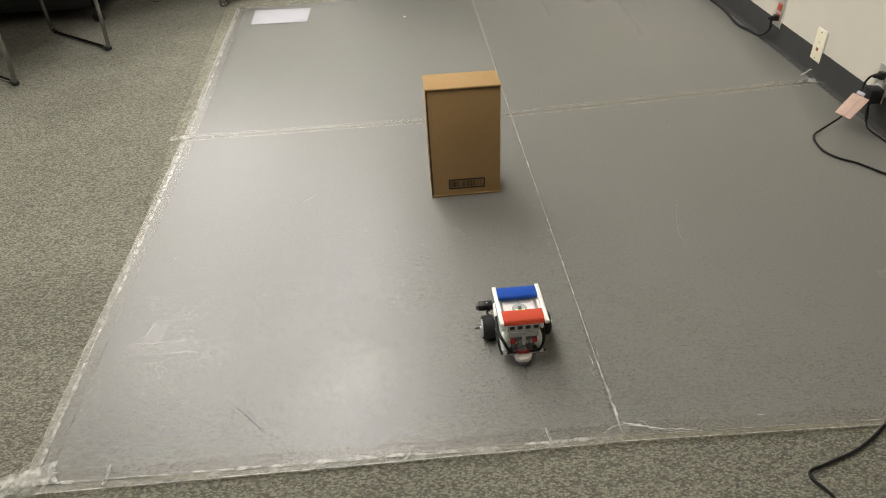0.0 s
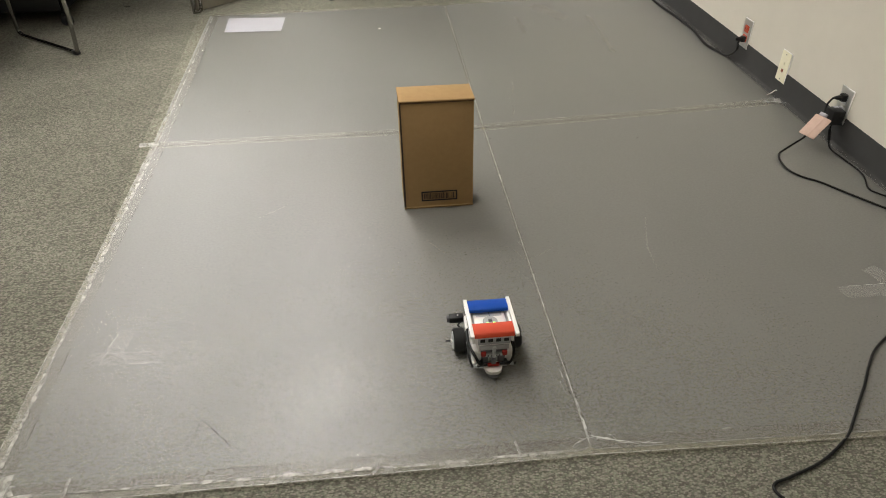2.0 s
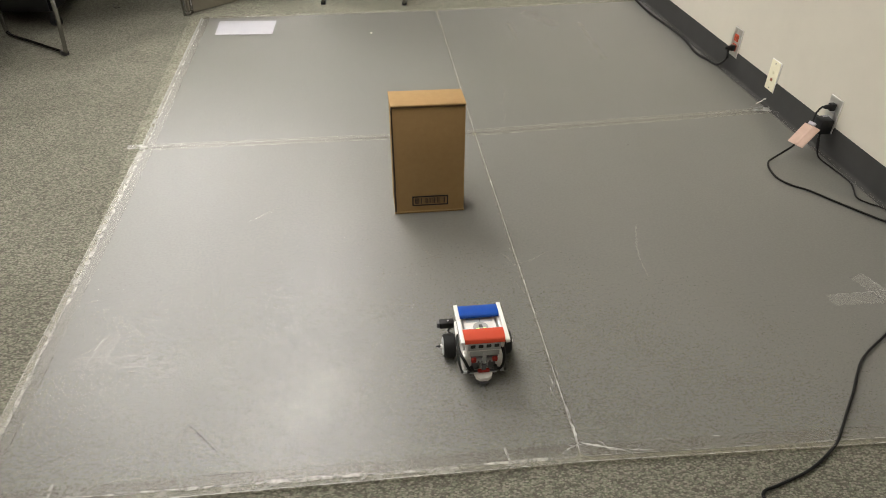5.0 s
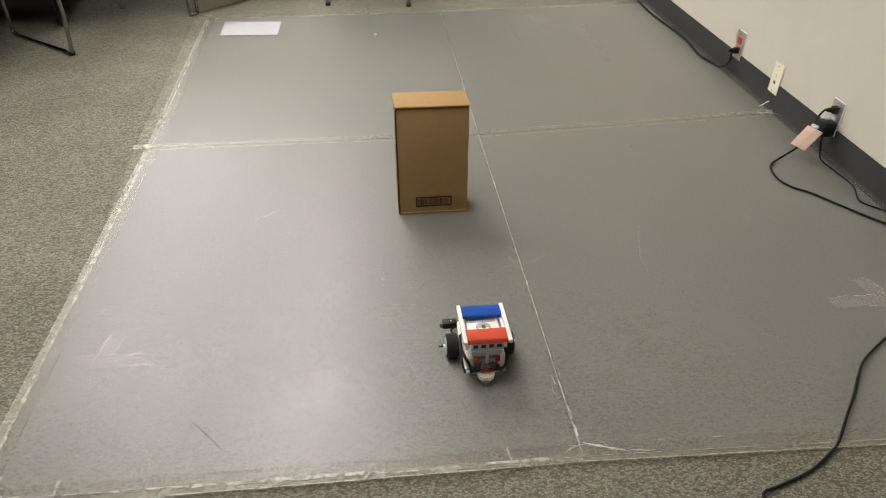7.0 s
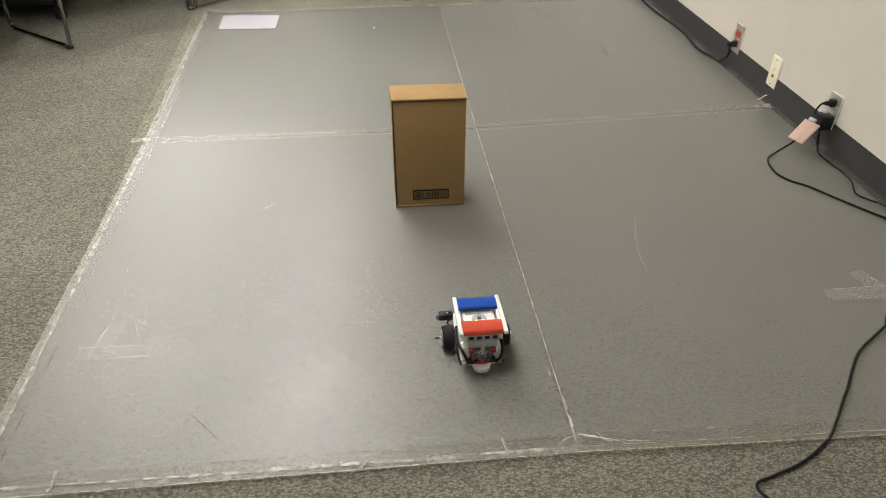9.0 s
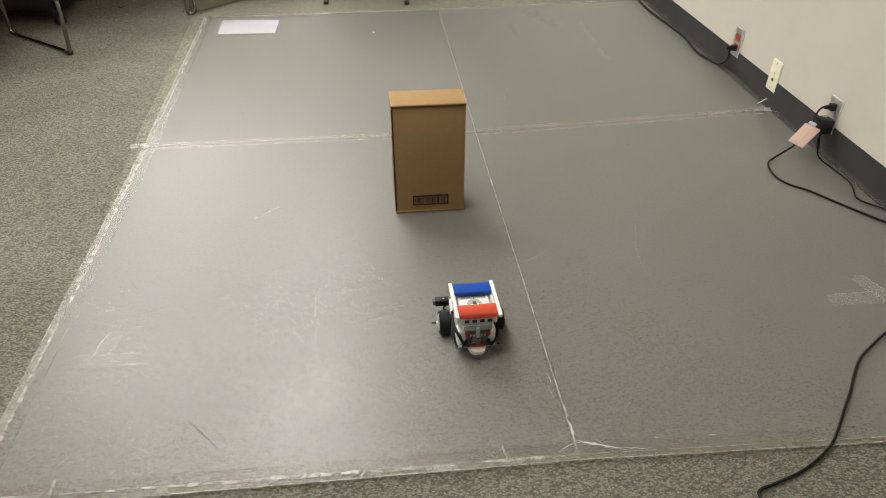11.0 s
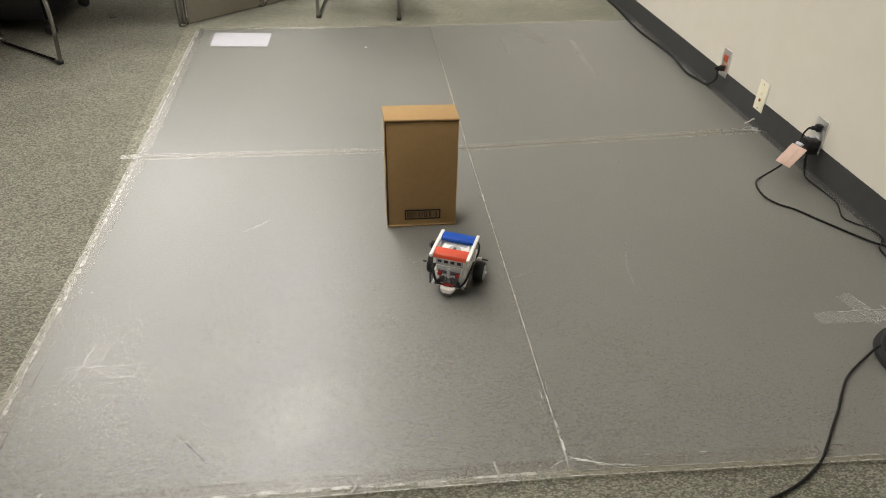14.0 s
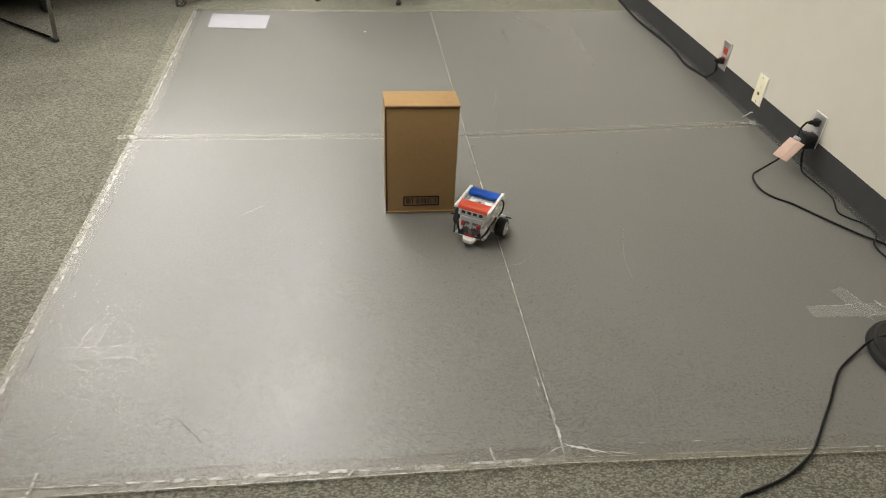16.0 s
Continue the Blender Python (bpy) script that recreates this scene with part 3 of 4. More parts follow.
# ---- cardboard box ----
def cardboard_box():
    root = empty("cardboard_box", pose(-0.2120, 0.917, MAT_TOP, 0, 0, 1.2))
    w, d, h = 0.205, 0.096, 0.342
    part("body", box((w, d, h - 0.008), (0, 0, h / 2 - 0.002), 0.0015), CARD, root)
    part("lid_flap", box((w + 0.003, d + 0.002, 0.0035), (0, 0, h + 0.0015), 0.001), CARD, root, "tan closed top flap")
    for z in (0.0035, h - 0.0005):
        liner = part("liner_edge", box((w + 0.002, 0.004, 0.0055), (0, -d / 2 - 0.0006, z), 0.0008), CARD, root)
        bm = bmesh.new()
        for k in range(30):            # shaded hollows of the corrugated cut edge as dark blocks, alternately high and low
            bm_box(bm, (0.0040, 0.0012, 0.0024), (-w / 2 + 0.0035 + k * 0.0068, -d / 2 - 0.0025, z - 0.0008 + 0.0007 * (k % 2)), 0.0)
        part("corrugated_edge", bm, CARD_HOLLOW, liner, "hollows of the corrugated cut edge, shade as dark colour", smooth=False)
    gap = bmesh.new()                   # dark strip for shade in the open folded side, wider towards the foot
    for x0, x1, z0, z1 in ((-w / 2 - 0.0005, -w / 2 + 0.0030, 0.004, h - 0.006),):
        v = [gap.verts.new(q) for q in ((x0, -d / 2 - 0.0012, z0), (x1 + 0.0022, -d / 2 - 0.0012, z0), (x1, -d / 2 - 0.0012, z1), (x0, -d / 2 - 0.0012, z1))]
        u = [gap.verts.new((q.co.x, -d / 2 + 0.004, q.co.z)) for q in v]
        gap.faces.new(v)
        for k in range(4):
            gap.faces.new((v[k], u[k], u[(k + 1) % 4], v[(k + 1) % 4]))
    part("side_gap_shade", gap, INK_AND_GAP, root, "dark strip for the shaded gap along the folded edge", smooth=False)
    # the shade under the flap, laid on as a dark strip
    part("top_gap_shade", box((w - 0.004, 0.0014, 0.0018), (0, -d / 2 - 0.0008, h - 0.0042)), INK_AND_GAP, root, "dark strip for the shaded gap under the top flap", smooth=False)
    label = empty("barcode")
    label.parent = root
    bm = bmesh.new()
    cx, cz, bw, bh, y = 0.002, 0.041, 0.103, 0.029, -d / 2 - 0.0012
    for sx, sz, ww, hh in ((0, bh / 2, bw, 0.0036), (0, -bh / 2, bw, 0.0036), (bw / 2, 0, 0.0036, bh + 0.0036), (-bw / 2, 0, 0.0036, bh + 0.0036)):
        bm_box(bm, (ww, 0.0012, hh), (cx + sx, y, cz + sz))
    part("border", bm, BLACK_ABS, label, "printed black border", smooth=False)
    rnd, x, bm = random.Random(12), -bw / 2 + 0.006, bmesh.new()
    while x < bw / 2 - 0.007:
        ww = rnd.choice((0.0007, 0.001, 0.0016, 0.0024))
        bm_box(bm, (ww, 0.0010, bh - 0.010), (cx + x + ww / 2, y, cz))
        x += ww + rnd.choice((0.0012, 0.0018, 0.0028))
    part("bars", bm, INK_AND_GAP, label, "printed black bars", smooth=False)
    for ob in root.children_recursive:      # the carton leans a little to one side
        if ob.type == "MESH":
            for v in ob.data.vertices:
                v.co.x -= 0.016 * v.co.z
    tagged(root, "tall closed brown cardboard box with a printed barcode", "box")


# ---- the wheeled robot ----
ROBOT = {}


def robot():
    """Built about the middle of its axle on the ground, driving towards +y."""
    root = empty("toy_robot")
    ROBOT["body"] = root
    tagged(root, "white building-brick robot with red and blue panels on black wheels", "robot")
    zt = 0.118
    for s in (-1, 1):                   # side rails with their holes
        rail = part("rail", box((0.0085, 0.121, 0.009), (s * 0.0480, -0.032, zt), 0.0012), WHITE_ABS, root)
        bm = bmesh.new()
        for k in range(15):
            bm_spin(bm, [(0.0024, -0.0002), (0.0024, 0.0004)], (s * 0.0523, -0.088 + k * 0.008, zt), (0, 90, 0), 10)
        part("hole", bm, DARK_ABS, rail)
        part("side_panel", box((0.006, 0.088, 0.028), (s * 0.0425, -0.030, 0.096), 0.002), WHITE_ABS, root)
    for name, y, material, label in (("front_panel", 0.0075, BLUE_ABS, "glossy blue curved panel"), ("rear_panel", -0.071, RED_ABS, "glossy red curved panel")):
        bm = bmesh.new()                # a curved cover, higher towards the middle of the robot
        sgn = 1 if y > 0 else -1
        prof = [(-0.020, -0.004), (-0.019, 0.005), (-0.013, 0.0085), (0.006, 0.0075), (0.015, 0.003), (0.0195, -0.006), (0.018, -0.0075), (0.010, -0.001)]
        ends = []
        for x in (-0.0435, 0.0435):
            ends.append([bm.verts.new((x, y + (0.0055 if sgn > 0 else 0.004) + (1.05 if sgn > 0 else 0.95) * (q if sgn > 0 else -q), zt - 0.003 + 0.85 * z)) for q, z in prof])
        for k in range(len(prof)):
            j = (k + 1) % len(prof)
            bm.faces.new((ends[0][k], ends[0][j], ends[1][j], ends[1][k]))
        bm.faces.new(ends[0])
        bm.faces.new(ends[1][::-1])
        bmesh.ops.bevel(bm, geom=[e for e in bm.edges if e.calc_length() > 0.08], offset=0.001, segments=2, affect="EDGES")
        part(name, bm, material, root, label)
    # the computer brick
    brick = part("control_brick", box((0.072, 0.107, 0.040), (0, -0.0315, 0.086), 0.005), WHITE_ABS, root)
    part("screen", box((0.058, 0.026, 0.002), (0, -0.0015, 0.1055), 0.0008), SCREEN, brick, "pale grey screen")
    part("screen_gap", box((0.0012, 0.024, 0.004), (0.001, -0.003, 0.1055)), DARK_ABS, brick)
    bm = bm_spin(bmesh.new(), [(0.0165, 0), (0.0165, 0.003), (0.015, 0.004)], (0, -0.032, 0.1045), n=24)
    part("button_ring", bm, GREY_ABS, brick, "grey round button pad")
    for x in (-0.009, 0.009):
        part("button_light", box((0.006, 0.004, 0.002), (x * 0.8, -0.040, 0.1100), 0.0008), GREEN_LED, brick, "glowing green button light")
    part("button", box((0.008, 0.008, 0.003), (0, -0.031, 0.1095), 0.001), DARK_ABS, brick)
    part("port_face", box((0.070, 0.005, 0.018), (0, -0.0835, 0.099), 0.001), GREY_ABS, brick, "light grey socket strip")
    for k in range(4):
        part("port", box((0.0105, 0.004, 0.0085), (-0.0255 + k * 0.017, -0.0855, 0.1025), 0.0008), BLACK_ABS, brick, "black cable socket")
    part("rear_strip", box((0.064, 0.004, 0.013), (0, -0.0850, 0.0815), 0.001), GREY_ABS, brick, "light grey lower edge")
    # dark block in place of the shade between brick and motors
    part("rear_gap_shade", box((0.058, 0.006, 0.007), (0, -0.0845, 0.0715), 0.001), DARK_ABS, brick)
    # motors lie fore and aft on both sides
    for s in (-1, 1):
        motor = part("motor", box((0.027, 0.080, 0.034), (s * 0.030, -0.040, 0.045), 0.006), WHITE_ABS, root)
        part("motor_hub", spin([(0.016, -0.014), (0.018, -0.011), (0.018, 0.011), (0.016, 0.014)], (s * 0.030, 0.0, 0.030), (0, 90, 0)), WHITE_ABS, motor)
        part("motor_cap", box((0.016, 0.012, 0.026), (s * 0.0180, -0.079, 0.046), 0.003), DARK_ABS, motor)
        part("red_pin", box((0.0115, 0.010, 0.012), (s * 0.0230, -0.0885, 0.0665), 0.003), RED_SHADED, motor, "red connector")
        part("black_pin", spin([(0.0035, -0.005), (0.0045, -0.003), (0.0045, 0.004), (0.003, 0.005)], (s * 0.026, -0.087, 0.040), (90, 0, 0), 14), BLACK_ABS, motor)
        part("side_beam", box((0.0078, 0.040, 0.0078), (s * 0.0405, -0.060, 0.030), 0.003), WHITE_ABS, root)
        part("white_bracket", box((0.010, 0.026, 0.034), (s * 0.0385, -0.064, 0.048), 0.004), WHITE_ABS, root)
        part("brace", box((0.0078, 0.056, 0.0085), (s * 0.0485, -0.012, 0.074), 0.003, (32, 0, 0)), WHITE_ABS, root)
    part("cross_beam", box((0.056, 0.0078, 0.0078), (0, -0.085, 0.060), 0.0028), GREY_ABS, root)
    bm = bmesh.new()
    for k in range(6):
        bm_spin(bm, [(0.0022, -0.0004), (0.0022, 0.0004)], (-0.0205 + k * 0.0082, -0.0891, 0.060), (90, 0, 0), 10)
    part("beam_hole", bm, DARK_ABS, root)
    part("post", box((0.0078, 0.010, 0.030), (0, -0.087, 0.070), 0.002), GREY_ABS, root)
    part("lower_post", box((0.010, 0.009, 0.022), (0, -0.088, 0.042), 0.002), DARK_ABS, root)
    part("red_beam", box((0.026, 0.0078, 0.007), (0, -0.090, 0.034), 0.002), RED_SHADED, root)
    part("bottom_beam", box((0.062, 0.0078, 0.0078), (0, -0.086, 0.028), 0.003), GREY_ABS, root)
    part("axle_rod", tube([(-0.050, -0.089, 0.032), (0.050, -0.089, 0.032)], 0.0023, 8, 0), BLACK_ABS, root)
    for s in (-1, 1):
        part("bush", spin([(0.0038, -0.004), (0.0038, 0.004)], (s * 0.040, -0.089, 0.032), (0, 90, 0), 12), GREY_ABS, root)
    # caster under a flap wrapped in white tape
    bm = bmesh.new()
    tip = [(-0.0195, -0.080), (-0.0205, -0.087), (-0.0165, -0.099), (-0.008, -0.1045), (0.008, -0.1045), (0.0165, -0.099), (0.0205, -0.087), (0.0195, -0.080)]
    bm_prism(bm, tip, 0.018, 0.027)
    for v in bm.verts:
        v.co.z += 0.005 + (v.co.y + 0.080) * 0.30
    part("tail_flap", bm, MASKING, root, "flap wrapped in white tape")
    part("caster_cup", spin([(0.010, 0.005), (0.013, 0.008), (0.013, 0.0125), (0.009, 0.0135)], (0, -0.094, 0), n=20), DARK_ABS, root)
    bm = bmesh.new()
    bmesh.ops.create_uvsphere(bm, u_segments=18, v_segments=12, radius=0.0088)
    bmesh.ops.translate(bm, vec=(0, -0.094, 0.0088), verts=bm.verts)
    part("caster_ball", bm, STEEL, root, "steel caster ball")
    # cables
    part("cable", tube([(-0.024, -0.088, 0.036), (-0.031, -0.093, 0.042), (-0.041, -0.082, 0.058), (-0.050, -0.055, 0.066), (-0.049, -0.02, 0.072), (-0.040, 0.005, 0.080)], 0.0034, 10), CABLE, root, "thick black cable")
    part("cable", tube([(0.026, -0.088, 0.036), (0.036, -0.092, 0.040), (0.045, -0.082, 0.052), (0.049, -0.060, 0.064), (0.050, -0.02, 0.070), (0.042, 0.005, 0.080)], 0.0028, 10), CABLE, root, "black cable")
    part("cable", tube([(0.036, 0.016, 0.098), (0.049, 0.028, 0.098), (0.052, 0.034, 0.080), (0.050, 0.028, 0.058), (0.044, 0.012, 0.052)], 0.0024, 10), CABLE, root, "looped black cable")
    part("cable", tube([(-0.030, -0.088, 0.030), (-0.046, -0.088, 0.034), (-0.052, -0.075, 0.050), (-0.052, -0.05, 0.060)], 0.0022, 8), CABLE, root, "thin black cable")
    # side sensor
    sensor = part("sensor", box((0.034, 0.018, 0.017), (-0.065, 0.036, 0.062), 0.003), BLACK_ABS, root, "black box-shaped sensor")
    part("sensor_nose", box((0.006, 0.013, 0.013), (-0.084, 0.036, 0.062), 0.002), DARK_ABS, sensor)
    part("sensor_screw", spin([(0.002, 0), (0.002, 0.0008)], (-0.062, 0.036, 0.0705), n=10), GREY_ABS, sensor)
    part("sensor_arm", tube([(-0.048, 0.032, 0.058), (-0.062, 0.030, 0.046), (-0.050, 0.02, 0.04)], 0.0022, 8, 4), BLACK_ABS, root)
    part("outrigger", box((0.020, 0.0078, 0.0078), (0.050, 0.046, 0.036), 0.0025), WHITE_ABS, root)
    part("outrigger_pin", tube([(0.056, 0.046, 0.036), (0.077, 0.046, 0.036)], 0.0023, 8, 0), BLACK_ABS, root)
    part("front_beam", box((0.088, 0.0078, 0.0078), (0, 0.024, 0.075), 0.003), GREY_ABS, root)
    # wheels turn about their axles
    for s, key in ((-1, "left"), (1, "right")):
        wheel = empty("wheel")
        wheel.parent = root
        ROBOT[key] = wheel
        prof = [(0.0205, -0.0120), (0.0245, -0.0135), (0.0272, -0.0105), (0.0280, -0.005), (0.0280, 0.005), (0.0272, 0.0105), (0.0245, 0.0135), (0.0205, 0.0120)]
        tyre = spin(prof, turn=(0, 90, 0), n=36)
        part("tyre", tyre, RUBBER, wheel, "black rubber tyre")
        hub = bmesh.new()
        for t in (-1, 1):
            bm_spin(hub, [(0.0205, -0.012), (0.0205, 0.0015), (0.018, 0.0025), (0.016, 0.0012)], (t * 0.0120, 0, 0), (0, 90 * t, 0), 28)
            for k in range(5):
                a = 2 * math.pi * k / 5
                bm_box(hub, (0.003, 0.004, 0.016), (t * 0.0135, 0.009 * -math.sin(a), 0.009 * math.cos(a)), 0.001, (math.degrees(a), 0, 0))
        part("rim", hub, GREY_ABS, wheel, "light grey rim")
        part("axle", tube([(-s * 0.010, 0, 0), (s * (0.030 if s < 0 else 0.018), 0, 0)], 0.0023, 8, 0), BLACK_ABS, wheel, "black cross axle")
        part("hub_bush", spin([(0.004, -0.003), (0.004, 0.003)], (s * 0.016, 0, 0), (0, 90, 0), 12), WHITE_ABS, wheel)


# ---- wall side ----
def outlet_plate(name, y, z, plate, label, tilt=0.0):
    root = empty(name, pose(WX - 0.0035, y, z, tilt, 0, 0))
    part("plate", box((0.006, 0.064, 0.116), (0, 0, 0), 0.0022), plate, root)
    for dz in (-0.048, 0.048):
        part("screw", spin([(0.0028, 0), (0.0028, 0.0012)], (-0.003, 0, dz), (0, -90, 0), 10), DARK_ABS if plate == IVORY else STEEL, root)
    part("rim", bm_box(box((0.004, 0.0025, 0.118), (0.0005, -0.0325, 0), 0.0008), (0.004, 0.066, 0.0025), (0.0005, 0, 0.0585), 0.0008), WHITE_ABS, root, "white strip along the near and top edges")
    tagged(root, label, "outlet")
    return root


def wall_things():
    a = outlet_plate("power_outlet", 1.872, 0.142, STEEL, "steel outlet plate with orange sockets on the wall")
    for dz in (0.020, -0.020):
        s = part("socket", box((0.005, 0.034, 0.029), (-0.0035, 0, dz), 0.003), ORANGE, a, "orange socket")
        for dy in (-0.006, 0.006):
            part("slot", box((0.002, 0.002, 0.009), (-0.0058, dy, dz + 0.002)), BLACK_ABS, s)
    b = outlet_plate("data_plate", 1.545, 0.124, IVORY, "ivory wall plate with two small jacks")
    part("jack", spin([(0.0055, 0), (0.0055, 0.003), (0.002, 0.004)], (-0.003, 0.0, 0.012), (0, -90, 0), 14), IVORY, b, "round ivory jack")
    part("jack", box((0.003, 0.013, 0.012), (-0.0035, 0.0, -0.015), 0.001), BROWN_JACK, b, "brown-red jack")
    c = outlet_plate("power_outlet", 1.155, 0.142, STEEL, "steel outlet plate with two plugs in it")
    for dz in (0.020, -0.020):
        part("socket", box((0.005, 0.034, 0.029), (-0.0035, 0, dz), 0.003), GREY_ABS, c)
    # adapter in the lower socket
    def local(points, o):
        return [tuple(Vector(p) - Vector(o)) for p in points]
    o = (WX - 0.036, 1.137, 0.112)
    ad = empty("power_adapter", pose(*o))
    part("body", box((0.046, 0.048, 0.052), (0, 0, 0), 0.006), BLACK_ABS, ad)
    part("strain_relief", tube(local([(1.152, 1.124, 0.072), (1.151, 1.115, 0.052), (1.150, 1.106, 0.036)], o), 0.0055, 10, 3), BLACK_ABS, ad)
    part("cord", tube(local([(1.156, 1.126, 0.095), (1.152, 1.122, 0.070), (1.150, 1.106, 0.036), (1.153, 1.084, 0.014), (1.164, 1.018, 0.009), (1.168, 0.924, 0.009), (1.134, 0.838, 0.009), (1.150, 0.80, 0.009),
                             (1.176, 0.769, 0.010), (1.184, 0.720, 0.012), (1.160, 0.680, 0.014), (1.132, 0.649, 0.015), (1.134, 0.591, 0.010), (1.16, 0.52, 0.009), (1.18, 0.30, 0.009)], o), 0.0027, 8), CABLE, ad, "thin black cord on the floor")
    part("sticker", box((0.016, 0.012, 0.001), (0.006, 0.014, 0.0264)), PAPER, ad, "white sticker")
    tagged(ad, "black plug-in power adapter with a thin cord", "adapter")
    # lead with a tag, in the upper socket
    o = (WX - 0.017, 1.150, 0.172)
    pc = empty("mains_lead", pose(*o))
    part("plug", bm_spin(box((0.022, 0.024, 0.026), (0, 0, 0), 0.006), [(0.009, 0), (0.007, 0.016), (0.004, 0.024)], (-0.008, 0, 0), (0, -90, 0), 14), BLACK_ABS, pc)
    part("cord", tube(local([(1.172, 1.150, 0.172), (1.150, 1.154, 0.171), (1.138, 1.158, 0.149), (1.128, 1.148, 0.126), (1.118, 1.130, 0.110), (1.088, 1.118, 0.079), (1.060, 1.110, 0.052), (1.030, 1.105, 0.033), (0.995, 1.098, 0.014), (0.968, 1.080, 0.009), (0.948, 1.035, 0.009),
                             (0.943, 0.973, 0.009), (0.965, 0.925, 0.009), (1.005, 0.887, 0.009), (1.057, 0.809, 0.009), (1.126, 0.709, 0.010), (1.160, 0.660, 0.015), (1.173, 0.640, 0.012), (1.18, 0.55, 0.009), (1.15, 0.30, 0.009)], o), 0.0034, 10), CABLE, pc, "black mains cord on the floor")
    u, v = Vector((0.058, 0.020, 0.060)).normalized(), Vector((0.0, -1.0, -0.30)).normalized()
    w = u.cross(v).normalized()
    turn = Matrix((u, w.cross(u), w)).transposed().to_4x4()
    tag = bmesh.new()
    bm_box(tag, (0.082, 0.062, 0.004), (0, 0, 0), 0.0015)
    bm_box(tag, (0.078, 0.012, 0.007), (0, 0.004, 0), 0.003)
    for p in tag.verts:
        p.co.z += 0.002 * math.sin(p.co.x * 70) + 0.05 * p.co.x * p.co.y * 10
    part("tag", tag, TAG, pc, "flat pinkish tag round the cord").matrix_basis = Matrix.Translation(Vector((1.091, 1.118, 0.085)) - Vector(o)) @ turn
    part("tag_band", box((0.012, 0.026, 0.010), (0, 0, 0), 0.002), PAPER, pc, "white band").matrix_basis = Matrix.Translation(Vector((1.122, 1.138, 0.117)) - Vector(o)) @ turn
    tagged(pc, "black power lead with a pinkish tag plugged into the wall", "lead")
    # far lead in the orange outlet
    o = (WX - 0.017, 1.866, 0.122)
    fc = empty("mains_lead", pose(*o))
    part("plug", bm_spin(box((0.022, 0.022, 0.026), (0, 0, 0), 0.006), [(0.010, 0), (0.008, 0.018), (0.006, 0.026)], (-0.008, 0, 0), (0, -90, 0), 14), BLACK_ABS, fc)
    part("cord", tube(local([(1.170, 1.866, 0.120), (1.160, 1.860, 0.108), (1.158, 1.850, 0.090), (1.166, 1.880, 0.060), (1.172, 1.935, 0.025), (1.172, 1.985, 0.012), (1.168, 2.020, 0.011), (1.150, 2.118, 0.011), (1.170, 2.313, 0.011), (1.164, 2.483, 0.011),
                             (1.146, 2.766, 0.011), (1.164, 3.124, 0.010), (1.170, 3.434, 0.006), (1.15, 4.2, 0.006)], o), 0.0055, 10), CABLE, fc, "thick black cord along the wall")
    tagged(fc, "thick black power lead running along the baseboard", "lead")
    h = part("tape_curl", tube([(1.160, 1.548, 0.008), (1.168, 1.546, 0.014), (1.174, 1.540, 0.022), (1.178, 1.532, 0.034), (1.182, 1.526, 0.036)], 0.0019, 6, 5), MASKING)
    tagged(h, "curled end of tape sticking up by the baseboard", "tape")
    lump = tape_strip("tape_lump", (1.105, 1.486), (1.168, 1.462), 0.045, "rumpled clear tape where the seam meets the baseboard", TAPE_MID, seed=51, z=0.010, crease=0.016)
    crinkle(lump, (1.11, 1.486), (1.165, 1.462), 0.04, 52, 4, 0.022)
    t = tape_strip("tape_strip", (1.176, 0.1), (1.176, 2.9), 0.024, "", TAPE, seed=50, z=0.012)
    tagged(t, "clear tape where the mat meets the baseboard", "tape", "tape along the mats")
    # round base near the front and its cord
    base = empty("round_base", pose(0.954, 0.188, MAT_TOP))
    part("foot", spin([(0.125, 0.0), (0.130, 0.006), (0.128, 0.016), (0.112, 0.026), (0.05, 0.032), (0.02, 0.034)], n=48), RUBBER, base)
    part("groove", spin([(0.118, 0.0218), (0.1185, 0.0238), (0.116, 0.0250)], n=48), BLACK_ABS, base)
    tagged(base, "low round black plastic base on the mat", "base")
    fr = part("loose_cable", tube([(1.05, 0.30, 0.040), (0.965, 0.262, 0.043), (0.91, 0.248, 0.040), (0.850, 0.243, 0.026), (0.795, 0.216, 0.012), (0.723, 0.168, 0.010), (0.677, 0.120, 0.010), (0.636, 0.070, 0.010), (0.595, 0.026, 0.012), (0.554, -0.020, 0.012),
                                   (0.516, -0.058, 0.006), (0.440, -0.104, 0.005), (0.360, -0.132, 0.005), (0.325, -0.142, 0.005), (0.318, -0.160, 0.005), (0.335, -0.195, 0.005), (0.345, -0.26, 0.005), (0.33, -0.40, 0.005)], 0.0031, 10), CABLE)
    tagged(fr, "loose black cable lying across mat and carpet", "cable")


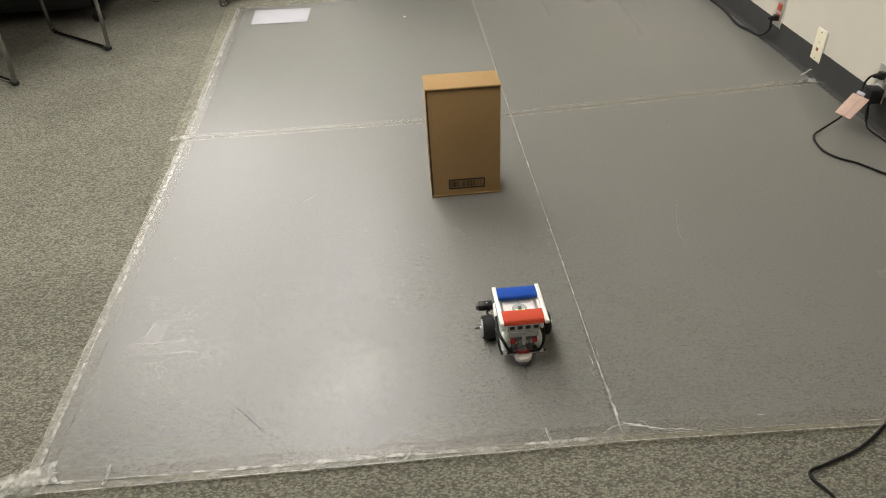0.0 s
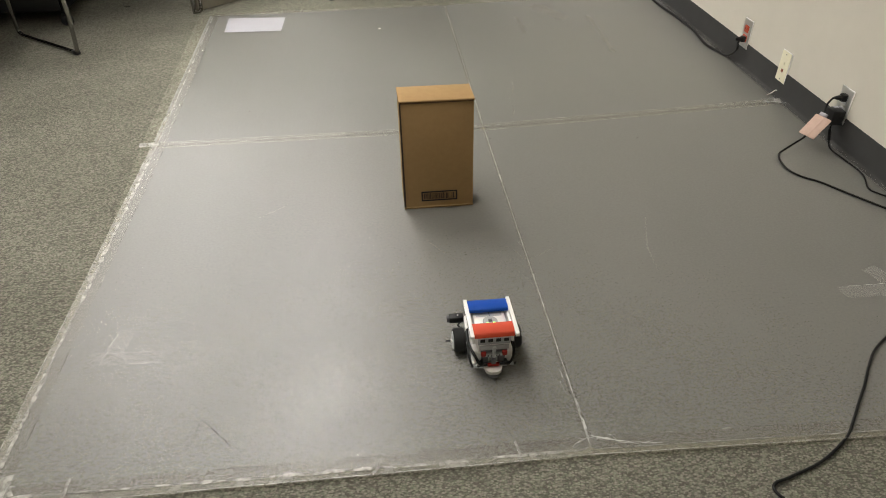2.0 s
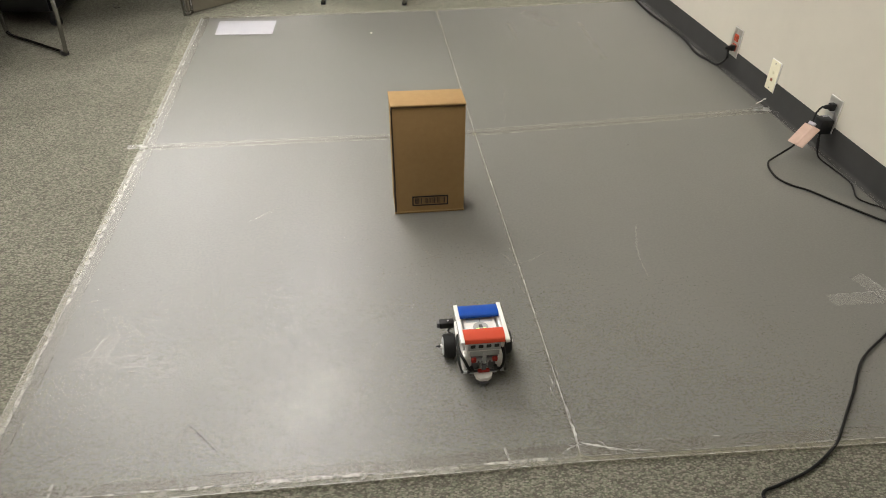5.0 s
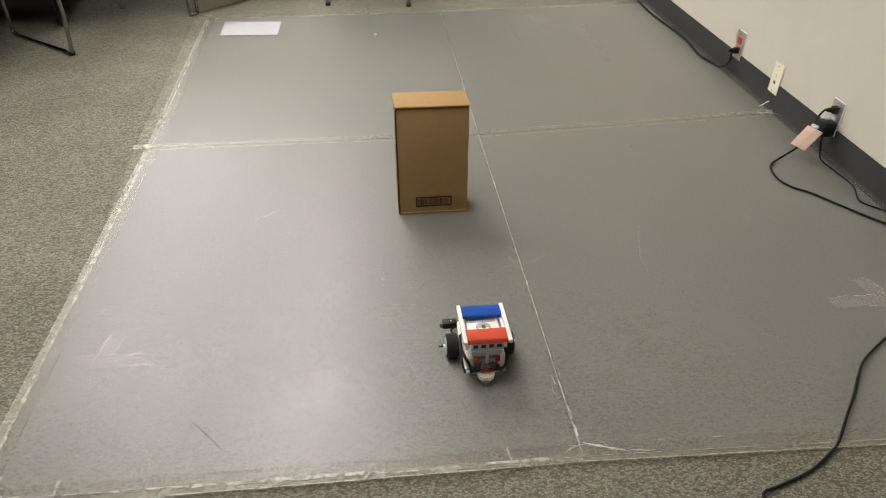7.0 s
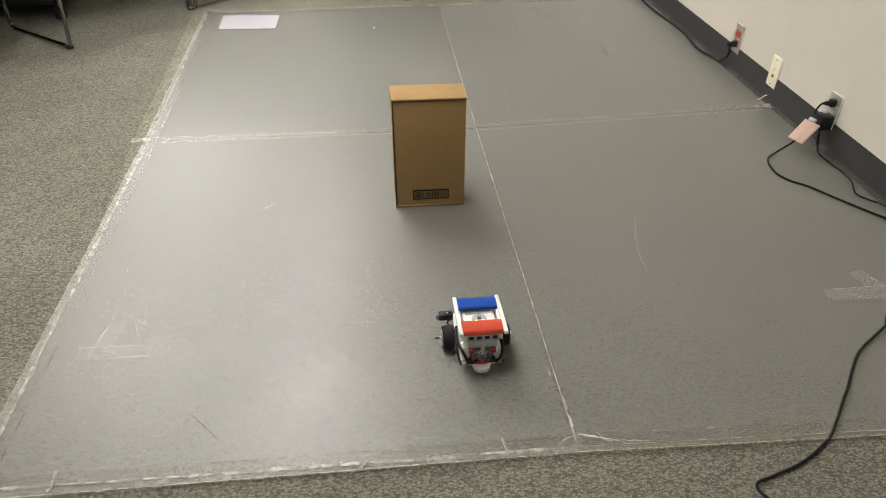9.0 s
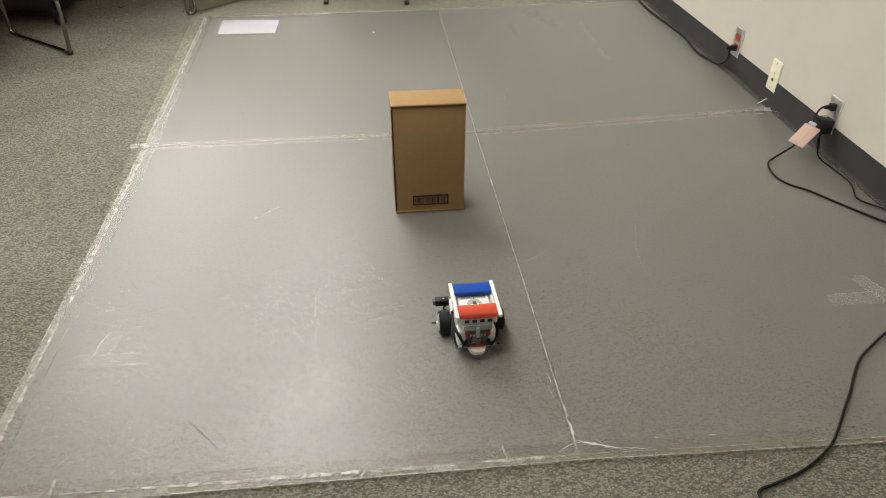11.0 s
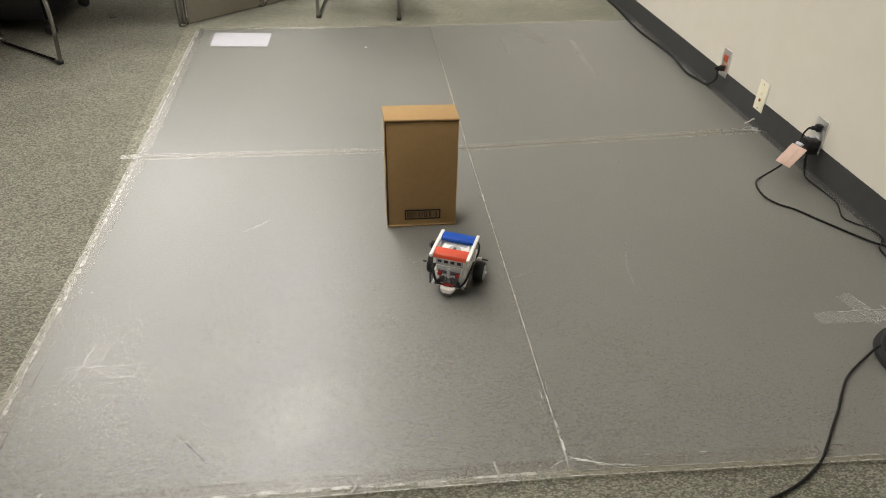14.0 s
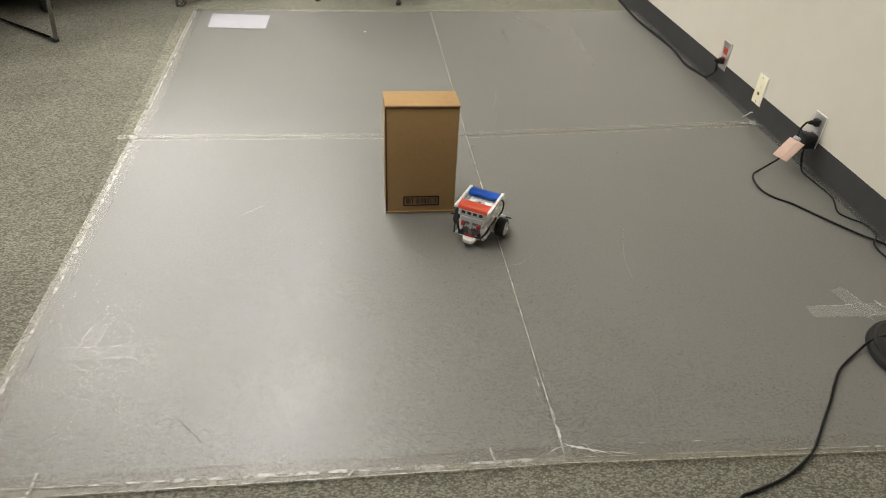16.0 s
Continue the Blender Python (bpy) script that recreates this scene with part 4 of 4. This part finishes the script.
# ---- chairs and table ----
def sled_chair():
    """A stacking chair on two bent chrome runners; x across, y from the front foot backwards."""
    root = empty("sled_chair")
    for s in (-1, 1):
        pts = [(s * 0.20, -0.10, 0.82), (s * 0.20, -0.02, 0.46), (s * 0.215, -0.035, 0.25), (s * 0.22, -0.012, 0.045), (s * 0.22, 0.002, 0.014), (s * 0.22, 0.025, 0.0105),
               (s * 0.22, 0.20, 0.0105), (s * 0.22, 0.38, 0.0105), (s * 0.22, 0.425, 0.016), (s * 0.22, 0.445, 0.05), (s * 0.21, 0.415, 0.25), (s * 0.20, 0.37, 0.44)]
        part("runner", tube(pts, 0.0095, 12, 6), CHROME, root)
        part("glide", box((0.026, 0.034, 0.020), (s * 0.22, 0.004, 0.012), 0.005), BLACK_ABS, root, "black plastic glide")
    part("seat", box((0.45, 0.44, 0.05), (0, 0.18, 0.455), 0.02), FABRIC, root)
    part("backrest", box((0.43, 0.035, 0.30), (0, -0.075, 0.70), 0.015, (11, 0, 0)), FABRIC, root)
    tagged(root, "black chair on bent chromed sled runners", "chair", "chairs round the table")
    return root


def furniture():
    def place(left, right):
        """Pose that puts the two front glides of a chair at these places."""
        a, b = Vector(left), Vector(right)
        m = (a + b) / 2
        return pose(m.x, m.y, 0, 0, 0, math.degrees(math.atan2(b.y - a.y, b.x - a.x)))
    c = sled_chair()
    c.matrix_basis = place((-1.978, 1.941), (-1.703, 2.290))
    copy_thing(c, place((-0.600, 2.995), (-0.145, 2.957)))
    t = empty("trapezoid_table", pose(0, 0, 0))
    part("tabletop", prism([(-3.9, 2.2), (-2.0, 2.2), (-1.27, 2.82), (-0.70, 3.44), (-1.1, 3.85), (-1.6, 3.45), (-1.9, 4.3), (-3.9, 4.3)], 0.715, 0.745), LAMINATE, t)
    for x, y, s in ((-1.277, 2.842, 1), (-0.918, 3.212, 0), (-2.9, 2.1, 1), (-2.9, 4.2, 0)):
        part("leg", tube([(x - 0.02, y + 0.005, 0.715), (x - 0.018, y, 0.06), (x - 0.010, y - 0.004, 0.015), (x + 0.004, y - 0.004, 0.0105), (x + 0.016, y, 0.02), (x + 0.018, y + 0.02, 0.08), (x + 0.012, y + 0.05, 0.715)], 0.0085, 10, 5), CHROME, t)
    low = box((0.80, 0.02, 0.70), (0.40, 0, 0.355), 0.002)
    bmesh.ops.transform(low, matrix=pose(-1.282, 2.866, 0, 0, 0, 45.2), verts=low.verts)
    part("side_panel", low, PANEL, t, "taupe panel between the legs, down to the floor")
    # two unseen black panels, added to keep light from under the table
    part("light_block_panel", box((1.9, 0.025, 0.66), (-2.95, 3.32, 0.375), 0.003), FABRIC, t, "added black panel under the tabletop that blocks light")
    part("end_block_panel", box((0.025, 1.0, 0.66), (-2.75, 2.72, 0.375), 0.003), FABRIC, t, "added black end panel that blocks light")
    tagged(t, "large laminate table on bent chromed tube legs", "table")
    # black pedestal on casters under the table
    o = empty("rolling_pedestal", pose(-2.20, 2.99, 0, 0, 0, 0))
    part("body", box((0.64, 0.52, 0.56), (0, 0, 0.345), 0.006), FABRIC, o)
    for k in range(3):
        d = part("drawer_front", box((0.60, 0.016, 0.165), (0, -0.266, 0.15 + 0.18 * k), 0.004), BLACK_ABS, o)
        part("drawer_pull", box((0.16, 0.014, 0.012), (0, -0.279, 0.19 + 0.18 * k), 0.004), DARK_ABS, d)
    for x in (-0.29, 0.325):
        for y in (-0.285, 0.22):
            c = part("caster", spin([(0.020, -0.018), (0.026, -0.014), (0.026, 0.014), (0.020, 0.018)], (x, y, 0.026), (90, 0, 60), 18), BLACK_ABS, o)
            part("caster_fork", box((0.030, 0.034, 0.034), (x - 0.006, y + 0.006, 0.050), 0.006), BLACK_ABS, c)
    tagged(o, "black rolling drawer pedestal on casters under the table", "pedestal")
    f = part("carpet_thread", tube([(-1.654, 2.985, 0.004), (-1.673, 2.972, 0.006), (-1.694, 3.005, 0.004), (-1.702, 3.06, 0.006)], 0.0018, 6, 5), CABLE)
    tagged(f, "curled dark thread lying on the carpet", "thread")


room()
troffers()
floor_mats()
tapes()
mat_marks()
cardboard_box()
robot()
wall_things()
furniture()

# seconds, middle of the robot's frame, heading
DRIVE = [(0.0, -0.160, 0.239, 1.0), (10.0, -0.160, 0.239, 1.0), (10.25, -0.160, 0.247, 1.1), (10.5, -0.160, 0.268, 1.2), (11.0, -0.160, 0.314, 1.5), (11.5, -0.161, 0.359, 1.8),
         (12.0, -0.162, 0.404, 1.2), (12.5, -0.163, 0.451, -1.0), (13.0, -0.165, 0.496, -7.0), (13.5, -0.161, 0.542, -15.0), (14.0, -0.152, 0.587, -22.0),
         (14.5, -0.137, 0.632, -27.8), (15.0, -0.117, 0.674, -33.0), (15.5, -0.092, 0.712, -34.0), (16.0, -0.059, 0.746, -30.0)]
TRACK, RADIUS, AHEAD = 0.0635, 0.028, 0.032


def drive_at(t):
    """Place of the axle's middle and heading at t, in even steps between the rows."""
    for a, b in zip(DRIVE, DRIVE[1:]):
        if a[0] <= t <= b[0]:
            f = (t - a[0]) / (b[0] - a[0])
            x, y, yaw = [p + (q - p) * f for p, q in zip(a[1:], b[1:])]
            return Vector((x - AHEAD * math.sin(radians(yaw)), y + AHEAD * math.cos(radians(yaw)))), yaw


def motions():
    rows = []
    for t, *_ in DRIVE:
        p, yaw = drive_at(t)
        rows.append((t, pose(p.x, p.y, MAT_TOP, 0, 0, yaw)))
    walk(ROBOT["body"], rows)
    for key, s in (("left", -1), ("right", 1)):
        turn, last, rows = 0.0, None, []
        for k in range(65):
            t = k * 0.25
            p, yaw = drive_at(t)
            side = Vector((math.cos(radians(yaw)), math.sin(radians(yaw))))
            hub = p + side * s * TRACK
            if last is not None:
                ahead = Vector((-side.y, side.x))
                turn -= math.degrees((hub - last).dot(ahead) / RADIUS)
            last = hub
            rows.append((t, pose(s * TRACK, 0, RADIUS, turn, 0, 0)))
        walk(ROBOT[key], rows)


motions()
